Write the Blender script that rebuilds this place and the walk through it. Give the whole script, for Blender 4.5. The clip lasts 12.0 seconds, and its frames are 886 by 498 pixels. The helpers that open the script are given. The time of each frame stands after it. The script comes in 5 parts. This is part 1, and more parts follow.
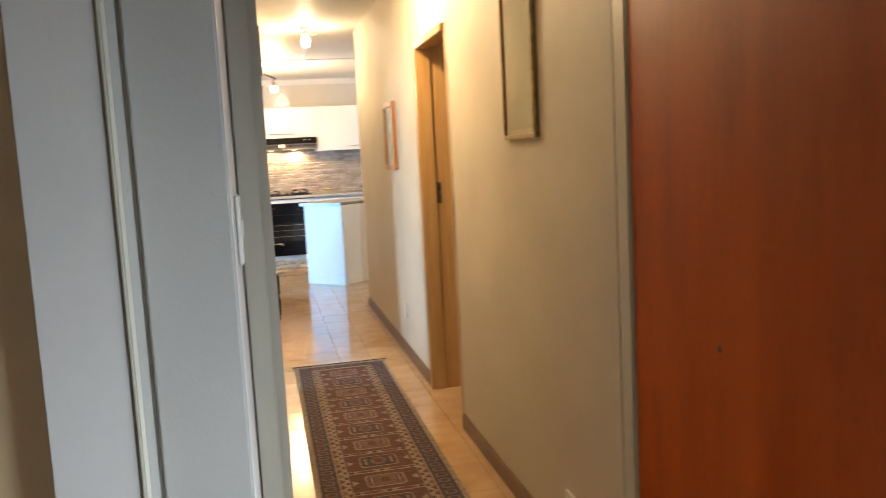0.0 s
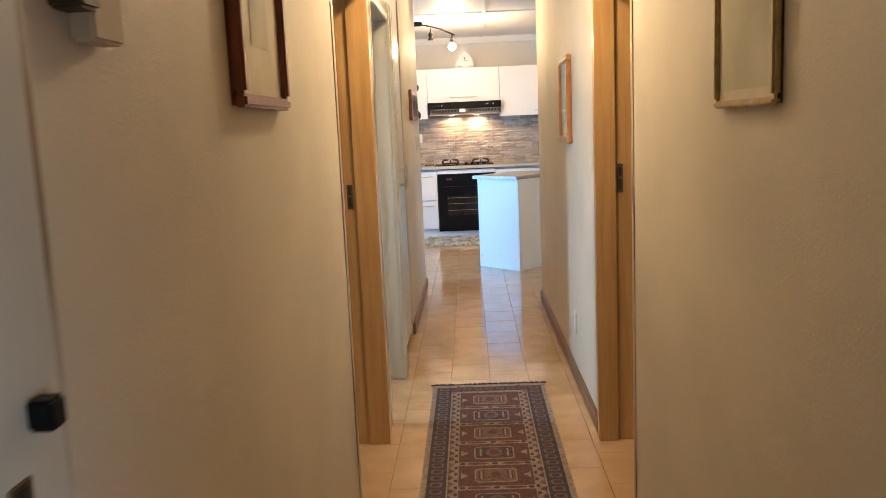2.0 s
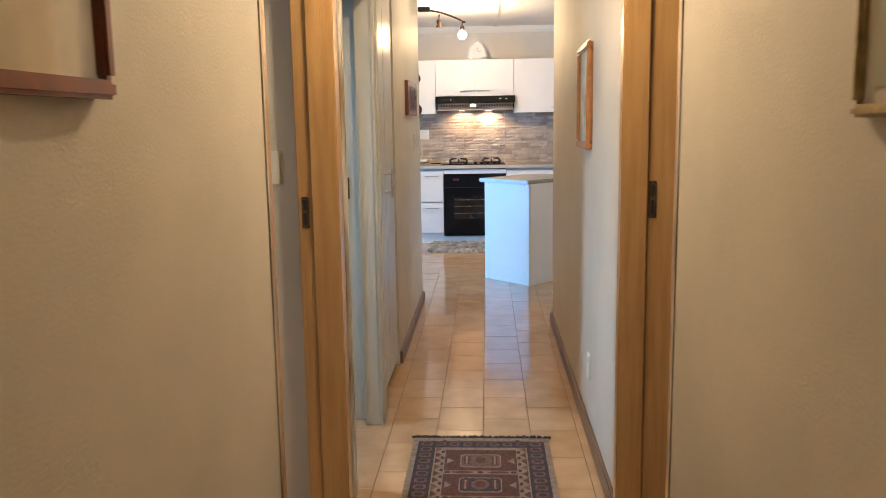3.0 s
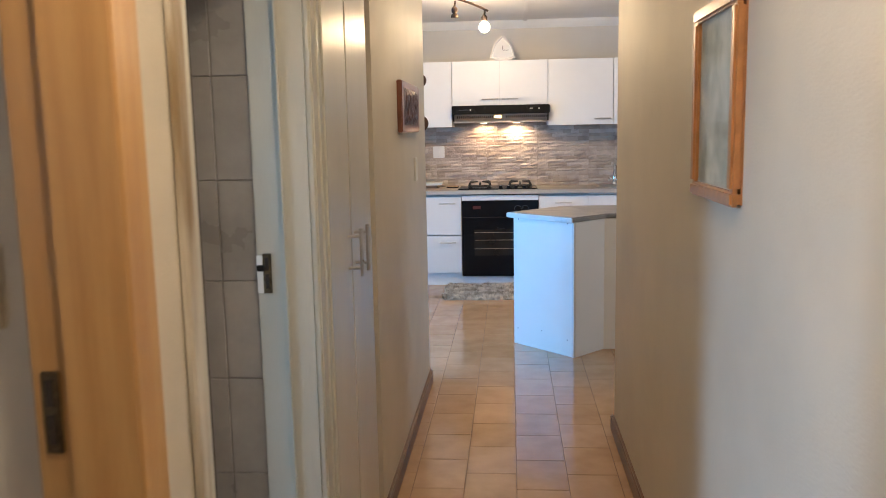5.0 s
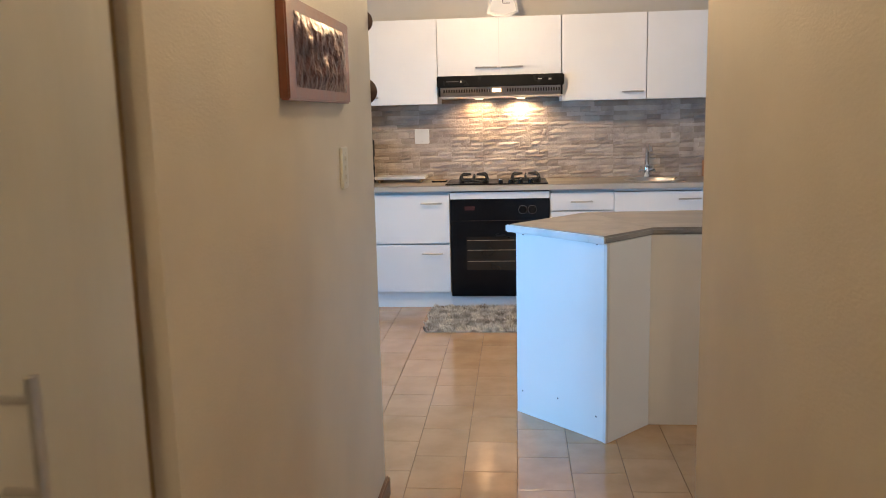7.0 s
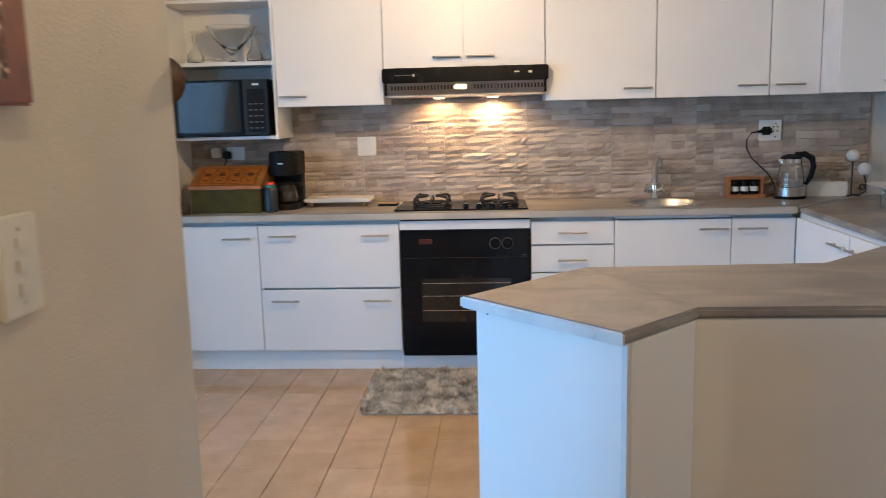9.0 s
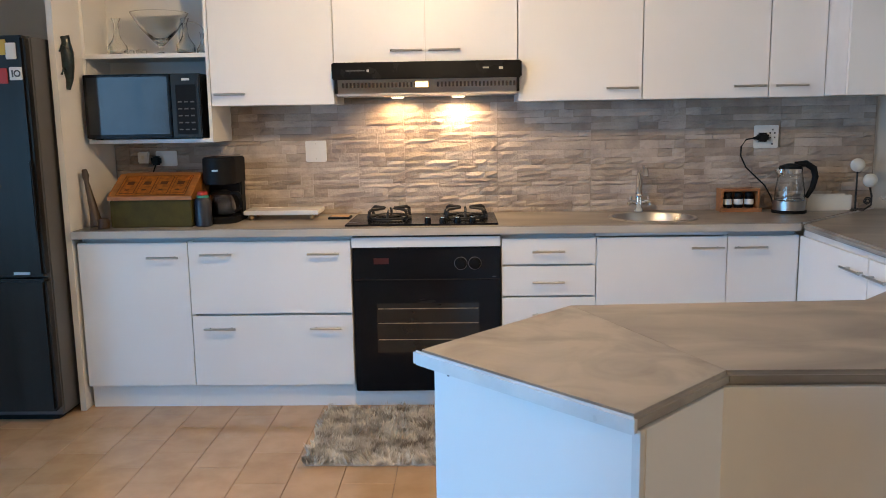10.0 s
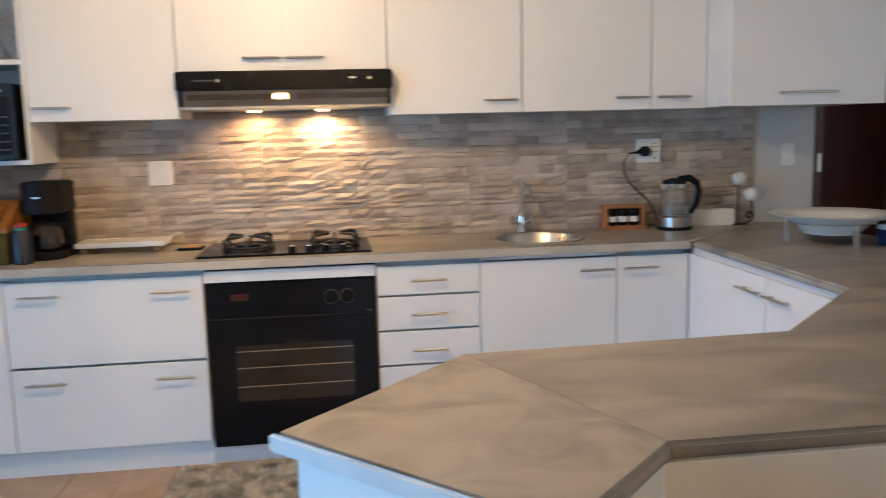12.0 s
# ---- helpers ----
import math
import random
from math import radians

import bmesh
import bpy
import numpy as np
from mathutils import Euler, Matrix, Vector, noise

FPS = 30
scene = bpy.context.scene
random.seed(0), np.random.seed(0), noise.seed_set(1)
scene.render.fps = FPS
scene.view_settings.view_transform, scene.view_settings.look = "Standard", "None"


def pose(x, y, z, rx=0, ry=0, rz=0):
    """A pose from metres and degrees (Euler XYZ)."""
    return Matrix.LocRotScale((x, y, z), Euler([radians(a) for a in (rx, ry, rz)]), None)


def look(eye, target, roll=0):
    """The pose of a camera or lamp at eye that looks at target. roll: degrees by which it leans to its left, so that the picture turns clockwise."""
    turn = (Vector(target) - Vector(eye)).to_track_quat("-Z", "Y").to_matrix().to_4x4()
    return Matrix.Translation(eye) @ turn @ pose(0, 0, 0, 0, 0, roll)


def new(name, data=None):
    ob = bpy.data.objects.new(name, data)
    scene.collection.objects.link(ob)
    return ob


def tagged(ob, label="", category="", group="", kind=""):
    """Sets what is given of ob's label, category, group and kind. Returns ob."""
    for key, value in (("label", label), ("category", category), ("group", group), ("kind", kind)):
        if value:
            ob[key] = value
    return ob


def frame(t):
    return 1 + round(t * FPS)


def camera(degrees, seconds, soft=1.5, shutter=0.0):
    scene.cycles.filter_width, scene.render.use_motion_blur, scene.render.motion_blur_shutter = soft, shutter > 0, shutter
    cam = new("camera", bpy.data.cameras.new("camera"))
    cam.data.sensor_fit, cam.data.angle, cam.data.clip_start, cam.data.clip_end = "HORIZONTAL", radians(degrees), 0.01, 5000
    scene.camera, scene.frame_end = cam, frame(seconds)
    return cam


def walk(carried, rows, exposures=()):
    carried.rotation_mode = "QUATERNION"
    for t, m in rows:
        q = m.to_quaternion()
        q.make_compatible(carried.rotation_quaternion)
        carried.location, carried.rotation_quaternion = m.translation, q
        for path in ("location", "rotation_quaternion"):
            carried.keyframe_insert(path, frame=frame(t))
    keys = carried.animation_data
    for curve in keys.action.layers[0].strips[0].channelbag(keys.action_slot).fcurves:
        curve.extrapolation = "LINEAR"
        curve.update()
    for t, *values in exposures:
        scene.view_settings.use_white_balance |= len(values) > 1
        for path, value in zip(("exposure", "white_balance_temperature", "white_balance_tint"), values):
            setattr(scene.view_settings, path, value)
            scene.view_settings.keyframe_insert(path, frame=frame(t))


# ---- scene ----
cam = camera(57.0, 12.0, soft=0.85, shutter=0.35)
PATH = [
    (0, (-0.359, -1.401, 1.425), (0.06, 0.54, 1.192), -3.0),
    (0.5, (-0.234, -1.147, 1.425), (-0.109, 0.832, 1.16), -3.0),
    (1, (-0.128, -0.915, 1.437), (-0.107, 1.065, 1.158), -2.5),
    (1.5, (-0.041, -0.585, 1.453), (-0.076, 1.395, 1.168), -1.9),
    (2, (0.012, -0.225, 1.448), (-0.061, 1.752, 1.151), -2.5),
    (2.5, (0.069, 0.153, 1.457), (-0.027, 2.127, 1.156), -2.1),
    (3, (0.108, 0.582, 1.464), (-0.001, 2.554, 1.154), -0.9),
    (3.2, (0.101, 0.732, 1.47), (-0.018, 2.704, 1.157), -0.8),
    (5, (0.065, 2.419, 1.504), (-0.101, 4.392, 1.22), -1.1),
    (5.5, (0.082, 2.89, 1.496), (-0.093, 4.862, 1.21), -1.2),
    (6, (0.056, 3.355, 1.474), (-0.126, 5.324, 1.175), -1.1),
    (6.5, (0.078, 3.792, 1.475), (-0.101, 5.76, 1.162), -1.1),
    (7, (0.09, 4.235, 1.463), (-0.091, 6.2, 1.14), -1.4),
    (7.2, (0.071, 4.403, 1.462), (-0.107, 6.367, 1.132), -1.7),
    (8.8, (0.153, 5.604, 1.486), (-0.025, 7.57, 1.165), -1.6),
    (9, (0.154, 5.726, 1.482), (0.018, 7.695, 1.158), -1.4),
    (9.5, (0.159, 6.049, 1.466), (0.123, 8.025, 1.159), -0.9),
    (10, (0.161, 6.315, 1.469), (0.105, 8.289, 1.153), -0.9),
    (10.5, (0.139, 6.499, 1.478), (0.077, 8.476, 1.187), -1.2),
    (11, (0.131, 6.566, 1.484), (0.111, 8.551, 1.233), -1.1),
    (11.5, (0.128, 6.617, 1.465), (0.115, 8.6, 1.205), -1.2),
    (12, (0.17, 6.732, 1.457), (0.427, 8.696, 1.177), -1.4),
]
EXPOSURES = [(0.0, 0.58, 7500, 10), (0.7, 0.3, 6950, 10), (1.5, 0.24, 6900, 10), (2.2, 0.27, 6700, 10), (3.0, 0.1, 6350, 10), (5.0, -0.12, 6050, 10), (6.0, -0.1, 6300, 10), (7.0, -0.1, 6600, 10), (9.0, -0.17, 6600, 10), (10.5, -0.17, 6850, 10), (12.0, -0.17, 7000, 10)]

walk(cam, [(t, look(e, g, r)) for t, e, g, r in PATH], EXPOSURES)

# ---------------------------------------------------------------- world and lights
world = bpy.data.worlds.new("world")
scene.world = world
world.use_nodes = True
wn = world.node_tree.nodes
sky = wn.new("ShaderNodeTexSky")
sky.sky_type, sky.sun_disc = "NISHITA", False
sky.sun_elevation, sky.sun_rotation = radians(40), radians(200)
world.node_tree.links.new(sky.outputs[0], wn["Background"].inputs[0])
wn["Background"].inputs[1].default_value = 0.06


def lamp(name, kind, m, energy, colour, size=0.05, size_y=None, spread=None):
    d = bpy.data.lights.new(name, kind)
    d.energy, d.color = energy, colour
    if kind == "AREA":
        d.shape, d.size, d.size_y = "RECTANGLE", size, size_y or size
        if spread:
            d.spread = radians(spread)
    elif kind != "SUN":
        d.shadow_soft_size = size
    ob = new(name, d)
    ob.matrix_world = m
    return ob


WARM = (1.0, 0.77, 0.50)
DAY = (0.20, 0.54, 1.0)
# daylight at the windows' openings; lounge, side room and right-hand room lamps are added fill
lamp("kitchen_window_daylight", "AREA", look((-3.40, 5.98, 1.30), (0.25, 8.0, 0.55)), 30, DAY, 1.0, 1.8, 105)
lamp("kitchen_side_window_daylight", "AREA", look((-3.96, 7.70, 1.30), (0.25, 7.9, 0.6)), 52, (0.11, 0.46, 1.0), 1.5, 1.5, 110)
lamp("bathroom_window_daylight", "AREA", look((-2.42, 3.86, 1.75), (0.0, 3.86, 0.70)), 10.5, (0.46, 0.69, 1.0), 0.45, 0.8, 80)
lamp("bedroom_window_daylight", "AREA", look((1.55, -1.0, 0.85), (-0.4, 0.0, 0.25)), 17, (0.66, 0.81, 0.98), 0.9, 1.1, 90)
# added fill from the lounge side, whose window is assumed
lamp("lounge_fill_light", "AREA", look((4.32, 7.2, 1.5), (0.8, 7.6, 1.0)), 18, (0.8, 0.9, 1.0), 1.4, 1.4)
# fill lamp added to brighten the left side room, no known source
lamp("side_room_fill_light", "AREA", look((-2.84, 2.1, 1.5), (-1.0, 2.8, 1.2)), 9, (0.85, 0.92, 1.0), 0.9, 1.0)
# extra lamp that lifts the dark right-hand doorway; its window is invented
lamp("right_room_fill_light", "AREA", look((3.04, 2.1, 1.5), (1.0, 2.9, 1.2)), 5, (0.9, 0.94, 1.0), 0.9, 1.0)
# bulbs
lamp("hall_bulb_light", "POINT", pose(0.08, 2.95, 2.40), 38, WARM, 0.05)
lamp("hall_end_bulb_light", "POINT", pose(0.11, 6.10, 2.45), 9, WARM, 0.05)
lamp("track_bulb_light", "POINT", pose(-0.13, 9.03, 2.31), 72, (1.0, 0.69, 0.38), 0.04)
lamp("hood_bulb_light", "SPOT", look((-0.20, 10.81, 1.575), (-0.20, 10.90, 1.0)), 8, (1.0, 0.62, 0.30), 0.025)
lamp("hood_bulb_light", "SPOT", look((0.13, 10.81, 1.575), (0.13, 10.90, 1.0)), 12, (1.0, 0.68, 0.38), 0.025)
for ob in list(scene.objects):
    if ob.type == "LIGHT" and ob.data.type == "SPOT":
        ob.data.spot_size, ob.data.spot_blend = radians(160), 0.5


# ---------------------------------------------------------------- materials
def mat(name, colour, rough=0.6, metal=0.0, var=0.06, scale=6.0, fine=120.0, bump=0.05, rvar=0.08,
        second=None, spread="noise", stretch=(1, 1, 1), coat=0.0, transmission=0.0, emit=0.0, rand=0.0, island=False,
        spec=0.5, bumpscale=None, detail=5.0, warp=0.0):
    m = bpy.data.materials.new(name)
    m.use_nodes = True
    n, l = m.node_tree.nodes, m.node_tree.links
    b = n["Principled BSDF"]
    mp = n.new("ShaderNodeMapping")
    geo = n.new("ShaderNodeNewGeometry")
    l.new(geo.outputs["Position"], mp.inputs[0])
    mp.inputs[3].default_value = stretch
    big, small = n.new("ShaderNodeTexNoise"), n.new("ShaderNodeTexNoise")
    big.inputs["Scale"].default_value, small.inputs["Scale"].default_value = scale, fine
    big.inputs["Distortion"].default_value = warp
    big.inputs["Detail"].default_value, small.inputs["Detail"].default_value = detail, 3.0
    l.new(mp.outputs[0], big.inputs["Vector"])
    l.new(mp.outputs[0], small.inputs["Vector"])
    ramp = n.new("ShaderNodeValToRGB")
    c2 = second or tuple(max(0.0, c * (1 - 2.2 * var)) for c in colour)
    c1 = colour if second else tuple(min(1.0, c * (1 + var)) for c in colour)
    ramp.color_ramp.elements[0].color, ramp.color_ramp.elements[1].color = (*c2, 1), (*c1, 1)
    ramp.color_ramp.elements[0].position, ramp.color_ramp.elements[1].position = 0.32, 0.62
    l.new(big.outputs[0], ramp.inputs[0])
    out = ramp.outputs[0]
    mix = n.new("ShaderNodeMix")
    mix.data_type, mix.blend_type = "RGBA", "MULTIPLY"
    mix.inputs[0].default_value = min(1.0, var * 4)
    l.new(out, mix.inputs[6])
    l.new(small.outputs[0], mix.inputs[7])
    gain = n.new("ShaderNodeMix")
    gain.data_type, gain.blend_type = "RGBA", "MIX"
    gain.inputs[0].default_value = min(1.0, var * 4)
    l.new(out, gain.inputs[6])
    l.new(mix.outputs[2], gain.inputs[7])
    out = gain.outputs[2]
    if rand:
        hsv = n.new("ShaderNodeHueSaturation")
        rng = n.new("ShaderNodeMapRange")
        rng.inputs[3].default_value, rng.inputs[4].default_value = 1 - rand, 1 + rand
        if island:
            l.new(geo.outputs["Random Per Island"], rng.inputs[0])
        else:
            oi = n.new("ShaderNodeObjectInfo")
            l.new(oi.outputs["Random"], rng.inputs[0])
        l.new(rng.outputs[0], hsv.inputs["Value"])
        rs = n.new("ShaderNodeMapRange")
        rs.inputs[3].default_value, rs.inputs[4].default_value = 1 + rand * 0.7, 1 - rand * 0.7
        l.new(rng.outputs[0], rs.inputs[0])
        rs.inputs[1].default_value, rs.inputs[2].default_value = 1 - rand, 1 + rand
        l.new(rs.outputs[0], hsv.inputs["Saturation"])
        l.new(out, hsv.inputs["Color"])
        out = hsv.outputs[0]
    l.new(out, b.inputs["Base Color"])
    rr = n.new("ShaderNodeMapRange")
    rr.inputs[3].default_value, rr.inputs[4].default_value = max(0.02, rough - rvar), min(1, rough + rvar)
    l.new(big.outputs[0], rr.inputs[0])
    l.new(rr.outputs[0], b.inputs["Roughness"])
    b.inputs["Metallic"].default_value = metal
    b.inputs["Specular IOR Level"].default_value = spec
    b.inputs["Coat Weight"].default_value = coat
    b.inputs["Coat Roughness"].default_value = 0.12
    b.inputs["Transmission Weight"].default_value = transmission
    if emit:
        b.inputs["Emission Color"].default_value = (*colour, 1)
        b.inputs["Emission Strength"].default_value = emit
    if bump:
        bp = n.new("ShaderNodeBump")
        bp.inputs["Strength"].default_value, bp.inputs["Distance"].default_value = 0.5, bump * 0.02
        if bumpscale:
            bn = n.new("ShaderNodeTexNoise")
            bn.inputs["Scale"].default_value, bn.inputs["Detail"].default_value = bumpscale, 4
            l.new(mp.outputs[0], bn.inputs["Vector"])
            l.new(bn.outputs[0], bp.inputs["Height"])
        else:
            l.new(small.outputs[0], bp.inputs["Height"])
        l.new(bp.outputs[0], b.inputs["Normal"])
    return m


WALL = mat("hall_wall_paint", (0.62, 0.56, 0.46), 0.62, var=0.035, scale=2.2, fine=160, bump=0.08)
WALLK = mat("kitchen_wall_paint", (0.58, 0.55, 0.50), 0.6, var=0.03, scale=2.0, fine=160, bump=0.08)
WALLG = mat("grey_wall_paint", (0.55, 0.56, 0.56), 0.5, var=0.03, scale=2.4, fine=160, bump=0.025)
CEIL = mat("ceiling_board_paint", (0.80, 0.78, 0.74), 0.55, var=0.03, scale=1.6, fine=120, bump=0.06)
WHITE_PAINT = mat("white_gloss_paint", (0.54, 0.52, 0.45), 0.32, var=0.04, scale=5, fine=60, bump=0.08, stretch=(1, 1, 0.25))
PALE_PAINT = mat("pale_door_paint", (0.74, 0.75, 0.76), 0.35, var=0.03, scale=3, fine=60, bump=0.05)
CHIPPED = mat("chipped_paint", (0.66, 0.62, 0.54), 0.5, var=0.1, scale=26, fine=90, bump=0.3, second=(0.28, 0.20, 0.11), stretch=(1, 1, 0.12))
MELAMINE = mat("white_melamine", (0.80, 0.79, 0.77), 0.36, var=0.015, scale=2.0, fine=300, bump=0.02)
MELAMINE_EDGE = mat("white_edging", (0.70, 0.69, 0.67), 0.4, var=0.03, scale=6, bump=0.02)
JAMB = mat("varnished_jamb_wood", (0.58, 0.34, 0.13), 0.36, var=0.10, scale=5, fine=60, bump=0.08, second=(0.47, 0.255, 0.088), stretch=(8, 8, 0.5), coat=0.25)
ORANGE = mat("red_varnished_door_wood", (0.58, 0.10, 0.015), 0.4, var=0.14, scale=3, fine=60, bump=0.06, second=(0.43, 0.067, 0.009), stretch=(3.0, 3.0, 0.5), spec=0.25)
BASEB = mat("brown_skirting_wood", (0.20, 0.105, 0.055), 0.42, var=0.14, scale=12, fine=80, bump=0.06, stretch=(4, 0.5, 4))
TILE_P = mat("floor_tile_glaze", (0.52, 0.33, 0.18), 0.12, var=0.06, scale=7, fine=40, bump=0.03, second=(0.44, 0.268, 0.14), rand=0.045, rvar=0.07)
TILE_S = mat("floor_tile_glaze_rest", (0.52, 0.33, 0.18), 0.12, var=0.06, scale=7, fine=40, bump=0.03, second=(0.44, 0.268, 0.14), rand=0.045, island=True, rvar=0.07)
GROUT = mat("floor_grout", (0.34, 0.225, 0.135), 0.9, var=0.1, scale=30, bump=0.2)
STONE_P = mat("split_stone", (0.54, 0.45, 0.37), 0.55, var=0.10, scale=7, fine=110, bump=0.6, second=(0.38, 0.31, 0.265), rand=0.22, bumpscale=60, spec=0.35)
STONE_S = mat("split_stone_rest", (0.54, 0.45, 0.37), 0.55, var=0.10, scale=7, fine=110, bump=0.6, second=(0.38, 0.31, 0.265), rand=0.22, island=True, bumpscale=60, spec=0.35)
STONE_BACK = mat("stone_joint", (0.22, 0.18, 0.15), 0.85, var=0.1, scale=30, bump=0.2)
WORKTOP = mat("stone_look_laminate", (0.37, 0.335, 0.295), 0.33, var=0.07, scale=3.2, fine=60, bump=0, second=(0.195, 0.175, 0.155), stretch=(0.7, 1.6, 1), detail=9, rvar=0.04, warp=0.7)
WORKTOP_END = mat("stone_look_laminate_end", (0.38, 0.345, 0.305), 0.33, var=0.07, scale=4.6, fine=60, bump=0, second=(0.195, 0.175, 0.155), detail=10, rvar=0.04, warp=1.2)
EDGE_BEIGE = mat("beige_laminate_edge", (0.50, 0.45, 0.385), 0.32, var=0.07, scale=7, fine=90, bump=0.01, stretch=(0.5, 1, 1))
EDGE_BAND = mat("pale_laminate_edge", (0.66, 0.65, 0.63), 0.3, var=0.05, scale=9, fine=90, bump=0.01)
STEEL = mat("brushed_steel", (0.62, 0.60, 0.57), 0.3, 1.0, var=0.05, scale=14, fine=200, bump=0.03, stretch=(0.3, 1, 1))
CHROME = mat("chrome", (0.80, 0.80, 0.80), 0.08, 1.0, var=0.01, bump=0)
DARK_STEEL = mat("dark_stainless", (0.036, 0.030, 0.026), 0.33, 0.85, var=0.05, scale=3, fine=200, bump=0.02, stretch=(6, 6, 0.3))
FRIDGE_SIDE = mat("fridge_side_grey", (0.11, 0.11, 0.115), 0.45, var=0.05, bump=0.04)
BLACK = mat("black_enamel", (0.006, 0.006, 0.0065), 0.25, var=0.05, bump=0.02, spec=0.14)
BLACK_GLASS = mat("black_glass", (0.006, 0.0065, 0.008), 0.2, var=0.05, scale=3.5, bump=0, spec=0.2, rvar=0.17, detail=7, warp=1.5, stretch=(1, 1, 1.6))
MICRO_GLASS = mat("microwave_glass", (0.02, 0.025, 0.03), 0.07, var=0.05, bump=0, spec=0.33, rvar=0.02)
BLACK_MATT = mat("black_plastic", (0.008, 0.008, 0.0085), 0.5, var=0.06, bump=0.03, spec=0.15)
IRON = mat("cast_iron", (0.018, 0.017, 0.017), 0.5, var=0.1, bump=0.2)
PLASTIC = mat("white_plastic", (0.78, 0.77, 0.73), 0.35, var=0.02, bump=0.01)
OLD_PLASTIC = mat("cream_plastic", (0.74, 0.71, 0.62), 0.4, var=0.03, bump=0.01)
CREAM = mat("rug_cream_wool", (0.34, 0.255, 0.19), 0.95, var=0.14, scale=60, fine=500, bump=0.8)
NAVY = mat("rug_dark_wool", (0.072, 0.055, 0.066), 0.95, var=0.16, scale=60, fine=500, bump=0.8)
MAROON = mat("rug_maroon_wool", (0.150, 0.062, 0.050), 0.95, var=0.16, scale=60, fine=500, bump=0.8)
ROSE = mat("rug_rose_wool", (0.215, 0.125, 0.10), 0.95, var=0.16, scale=60, fine=500, bump=0.8)
FRINGE = mat("rug_fringe", (0.03, 0.024, 0.026), 0.95, var=0.2, bump=0.5)
SHAG = mat("grey_shag", (0.86, 0.75, 0.59), 0.95, var=0.10, scale=13, fine=160, bump=0.3, second=(0.25, 0.195, 0.14), detail=4, warp=0.8)
CLOCK_CASE = mat("satin_silver_plastic", (0.40, 0.41, 0.43), 0.42, 0.3, var=0.03, bump=0)
FRAME_RED = mat("red_wood_frame", (0.24, 0.065, 0.028), 0.35, var=0.1, scale=20, bump=0.04, coat=0.3)
FRAME_OAK = mat("orange_wood_frame", (0.46, 0.20, 0.065), 0.35, var=0.1, scale=20, bump=0.05, coat=0.3)
FRAME_GOLD = mat("dull_gold_frame", (0.52, 0.38, 0.16), 0.42, 0.2, var=0.12, scale=40, bump=0.08)
FRAME_DARK = mat("dark_frame_edge", (0.06, 0.035, 0.018), 0.45, var=0.1, bump=0.04)
MOUNT = mat("picture_mount_card", (0.66, 0.58, 0.44), 0.8, var=0.05, scale=9, fine=80, bump=0.02)
PRINT = mat("picture_print", (0.63, 0.56, 0.43), 0.8, var=0.06, scale=9, fine=40, bump=0.0, second=(0.46, 0.42, 0.32), detail=8)
PRINT_OLIVE = mat("faded_print", (0.58, 0.53, 0.36), 0.8, var=0.06, scale=5, fine=40, bump=0.0, second=(0.46, 0.43, 0.28), detail=8)
PRINT_GREY = mat("grey_green_print", (0.56, 0.57, 0.48), 0.8, var=0.1, scale=11, fine=40, bump=0.0, second=(0.30, 0.32, 0.26), detail=8)
COPPER = mat("beaten_copper", (0.30, 0.14, 0.10), 0.38, 0.8, var=0.2, scale=30, fine=90, bump=0.9, second=(0.11, 0.055, 0.045), bumpscale=45)
BULB = mat("lit_bulb", (1.0, 0.86, 0.66), 0.4, var=0.0, bump=0, emit=28)
HOOD_LENS = mat("lit_hood_lens", (1.0, 0.80, 0.50), 0.4, var=0.0, bump=0, emit=3)
BRONZE = mat("dark_bronze", (0.055, 0.035, 0.025), 0.4, 0.7, var=0.1, bump=0.05)
LOCK = mat("old_brass", (0.22, 0.17, 0.10), 0.4, 0.8, var=0.2, scale=30, bump=0.1)
BRASS_ROD = mat("warm_steel_rod", (0.46, 0.37, 0.26), 0.35, 0.7, var=0.15, scale=30, bump=0.02)
# near-black paint on solid blocks, for the shade inside holes and gaps
HOLE_SHADE = mat("painted_hole_shade", (0.03, 0.02, 0.014), 0.9, var=0.1, bump=0.1)
BATH_TILE = mat("bathroom_wall_tile", (0.38, 0.36, 0.35), 0.3, var=0.07, scale=5, fine=40, bump=0.03, rand=0.05)
GAP_WOOD = mat("bare_brown_wood", (0.30, 0.19, 0.085), 0.6, var=0.1, scale=12, bump=0.05, stretch=(4, 4, 0.4))
GROUT_PALE = mat("bathroom_grout", (0.30, 0.28, 0.265), 0.85, var=0.06, scale=20, bump=0.1)
CURTAIN = mat("grey_blue_curtain", (0.19, 0.165, 0.145), 0.7, var=0.05, scale=3, bump=0.05)
MAHOGANY = mat("dark_red_door_wood", (0.075, 0.018, 0.013), 0.35, var=0.12, scale=4, bump=0.05, stretch=(6, 6, 0.4))
OLIVE = mat("olive_green_paint", (0.072, 0.058, 0.011), 0.6, var=0.12, scale=12, bump=0.08, spec=0.2)
ORANGE_LID = mat("orange_stained_lid", (0.40, 0.155, 0.035), 0.45, var=0.14, scale=14, bump=0.06, stretch=(0.5, 3, 3))
LID_ART = mat("lid_picture_brown", (0.17, 0.055, 0.02), 0.5, var=0.15, scale=40, bump=0.03)
LID_PALE = mat("lid_picture_pale", (0.66, 0.235, 0.045), 0.5, var=0.15, scale=40, bump=0.03)
CERAMIC = mat("white_glazed_ceramic", (0.80, 0.79, 0.76), 0.14, var=0.015, bump=0)
MARBLE = mat("white_marble", (0.76, 0.74, 0.70), 0.25, var=0.05, scale=8, bump=0.01, detail=9)
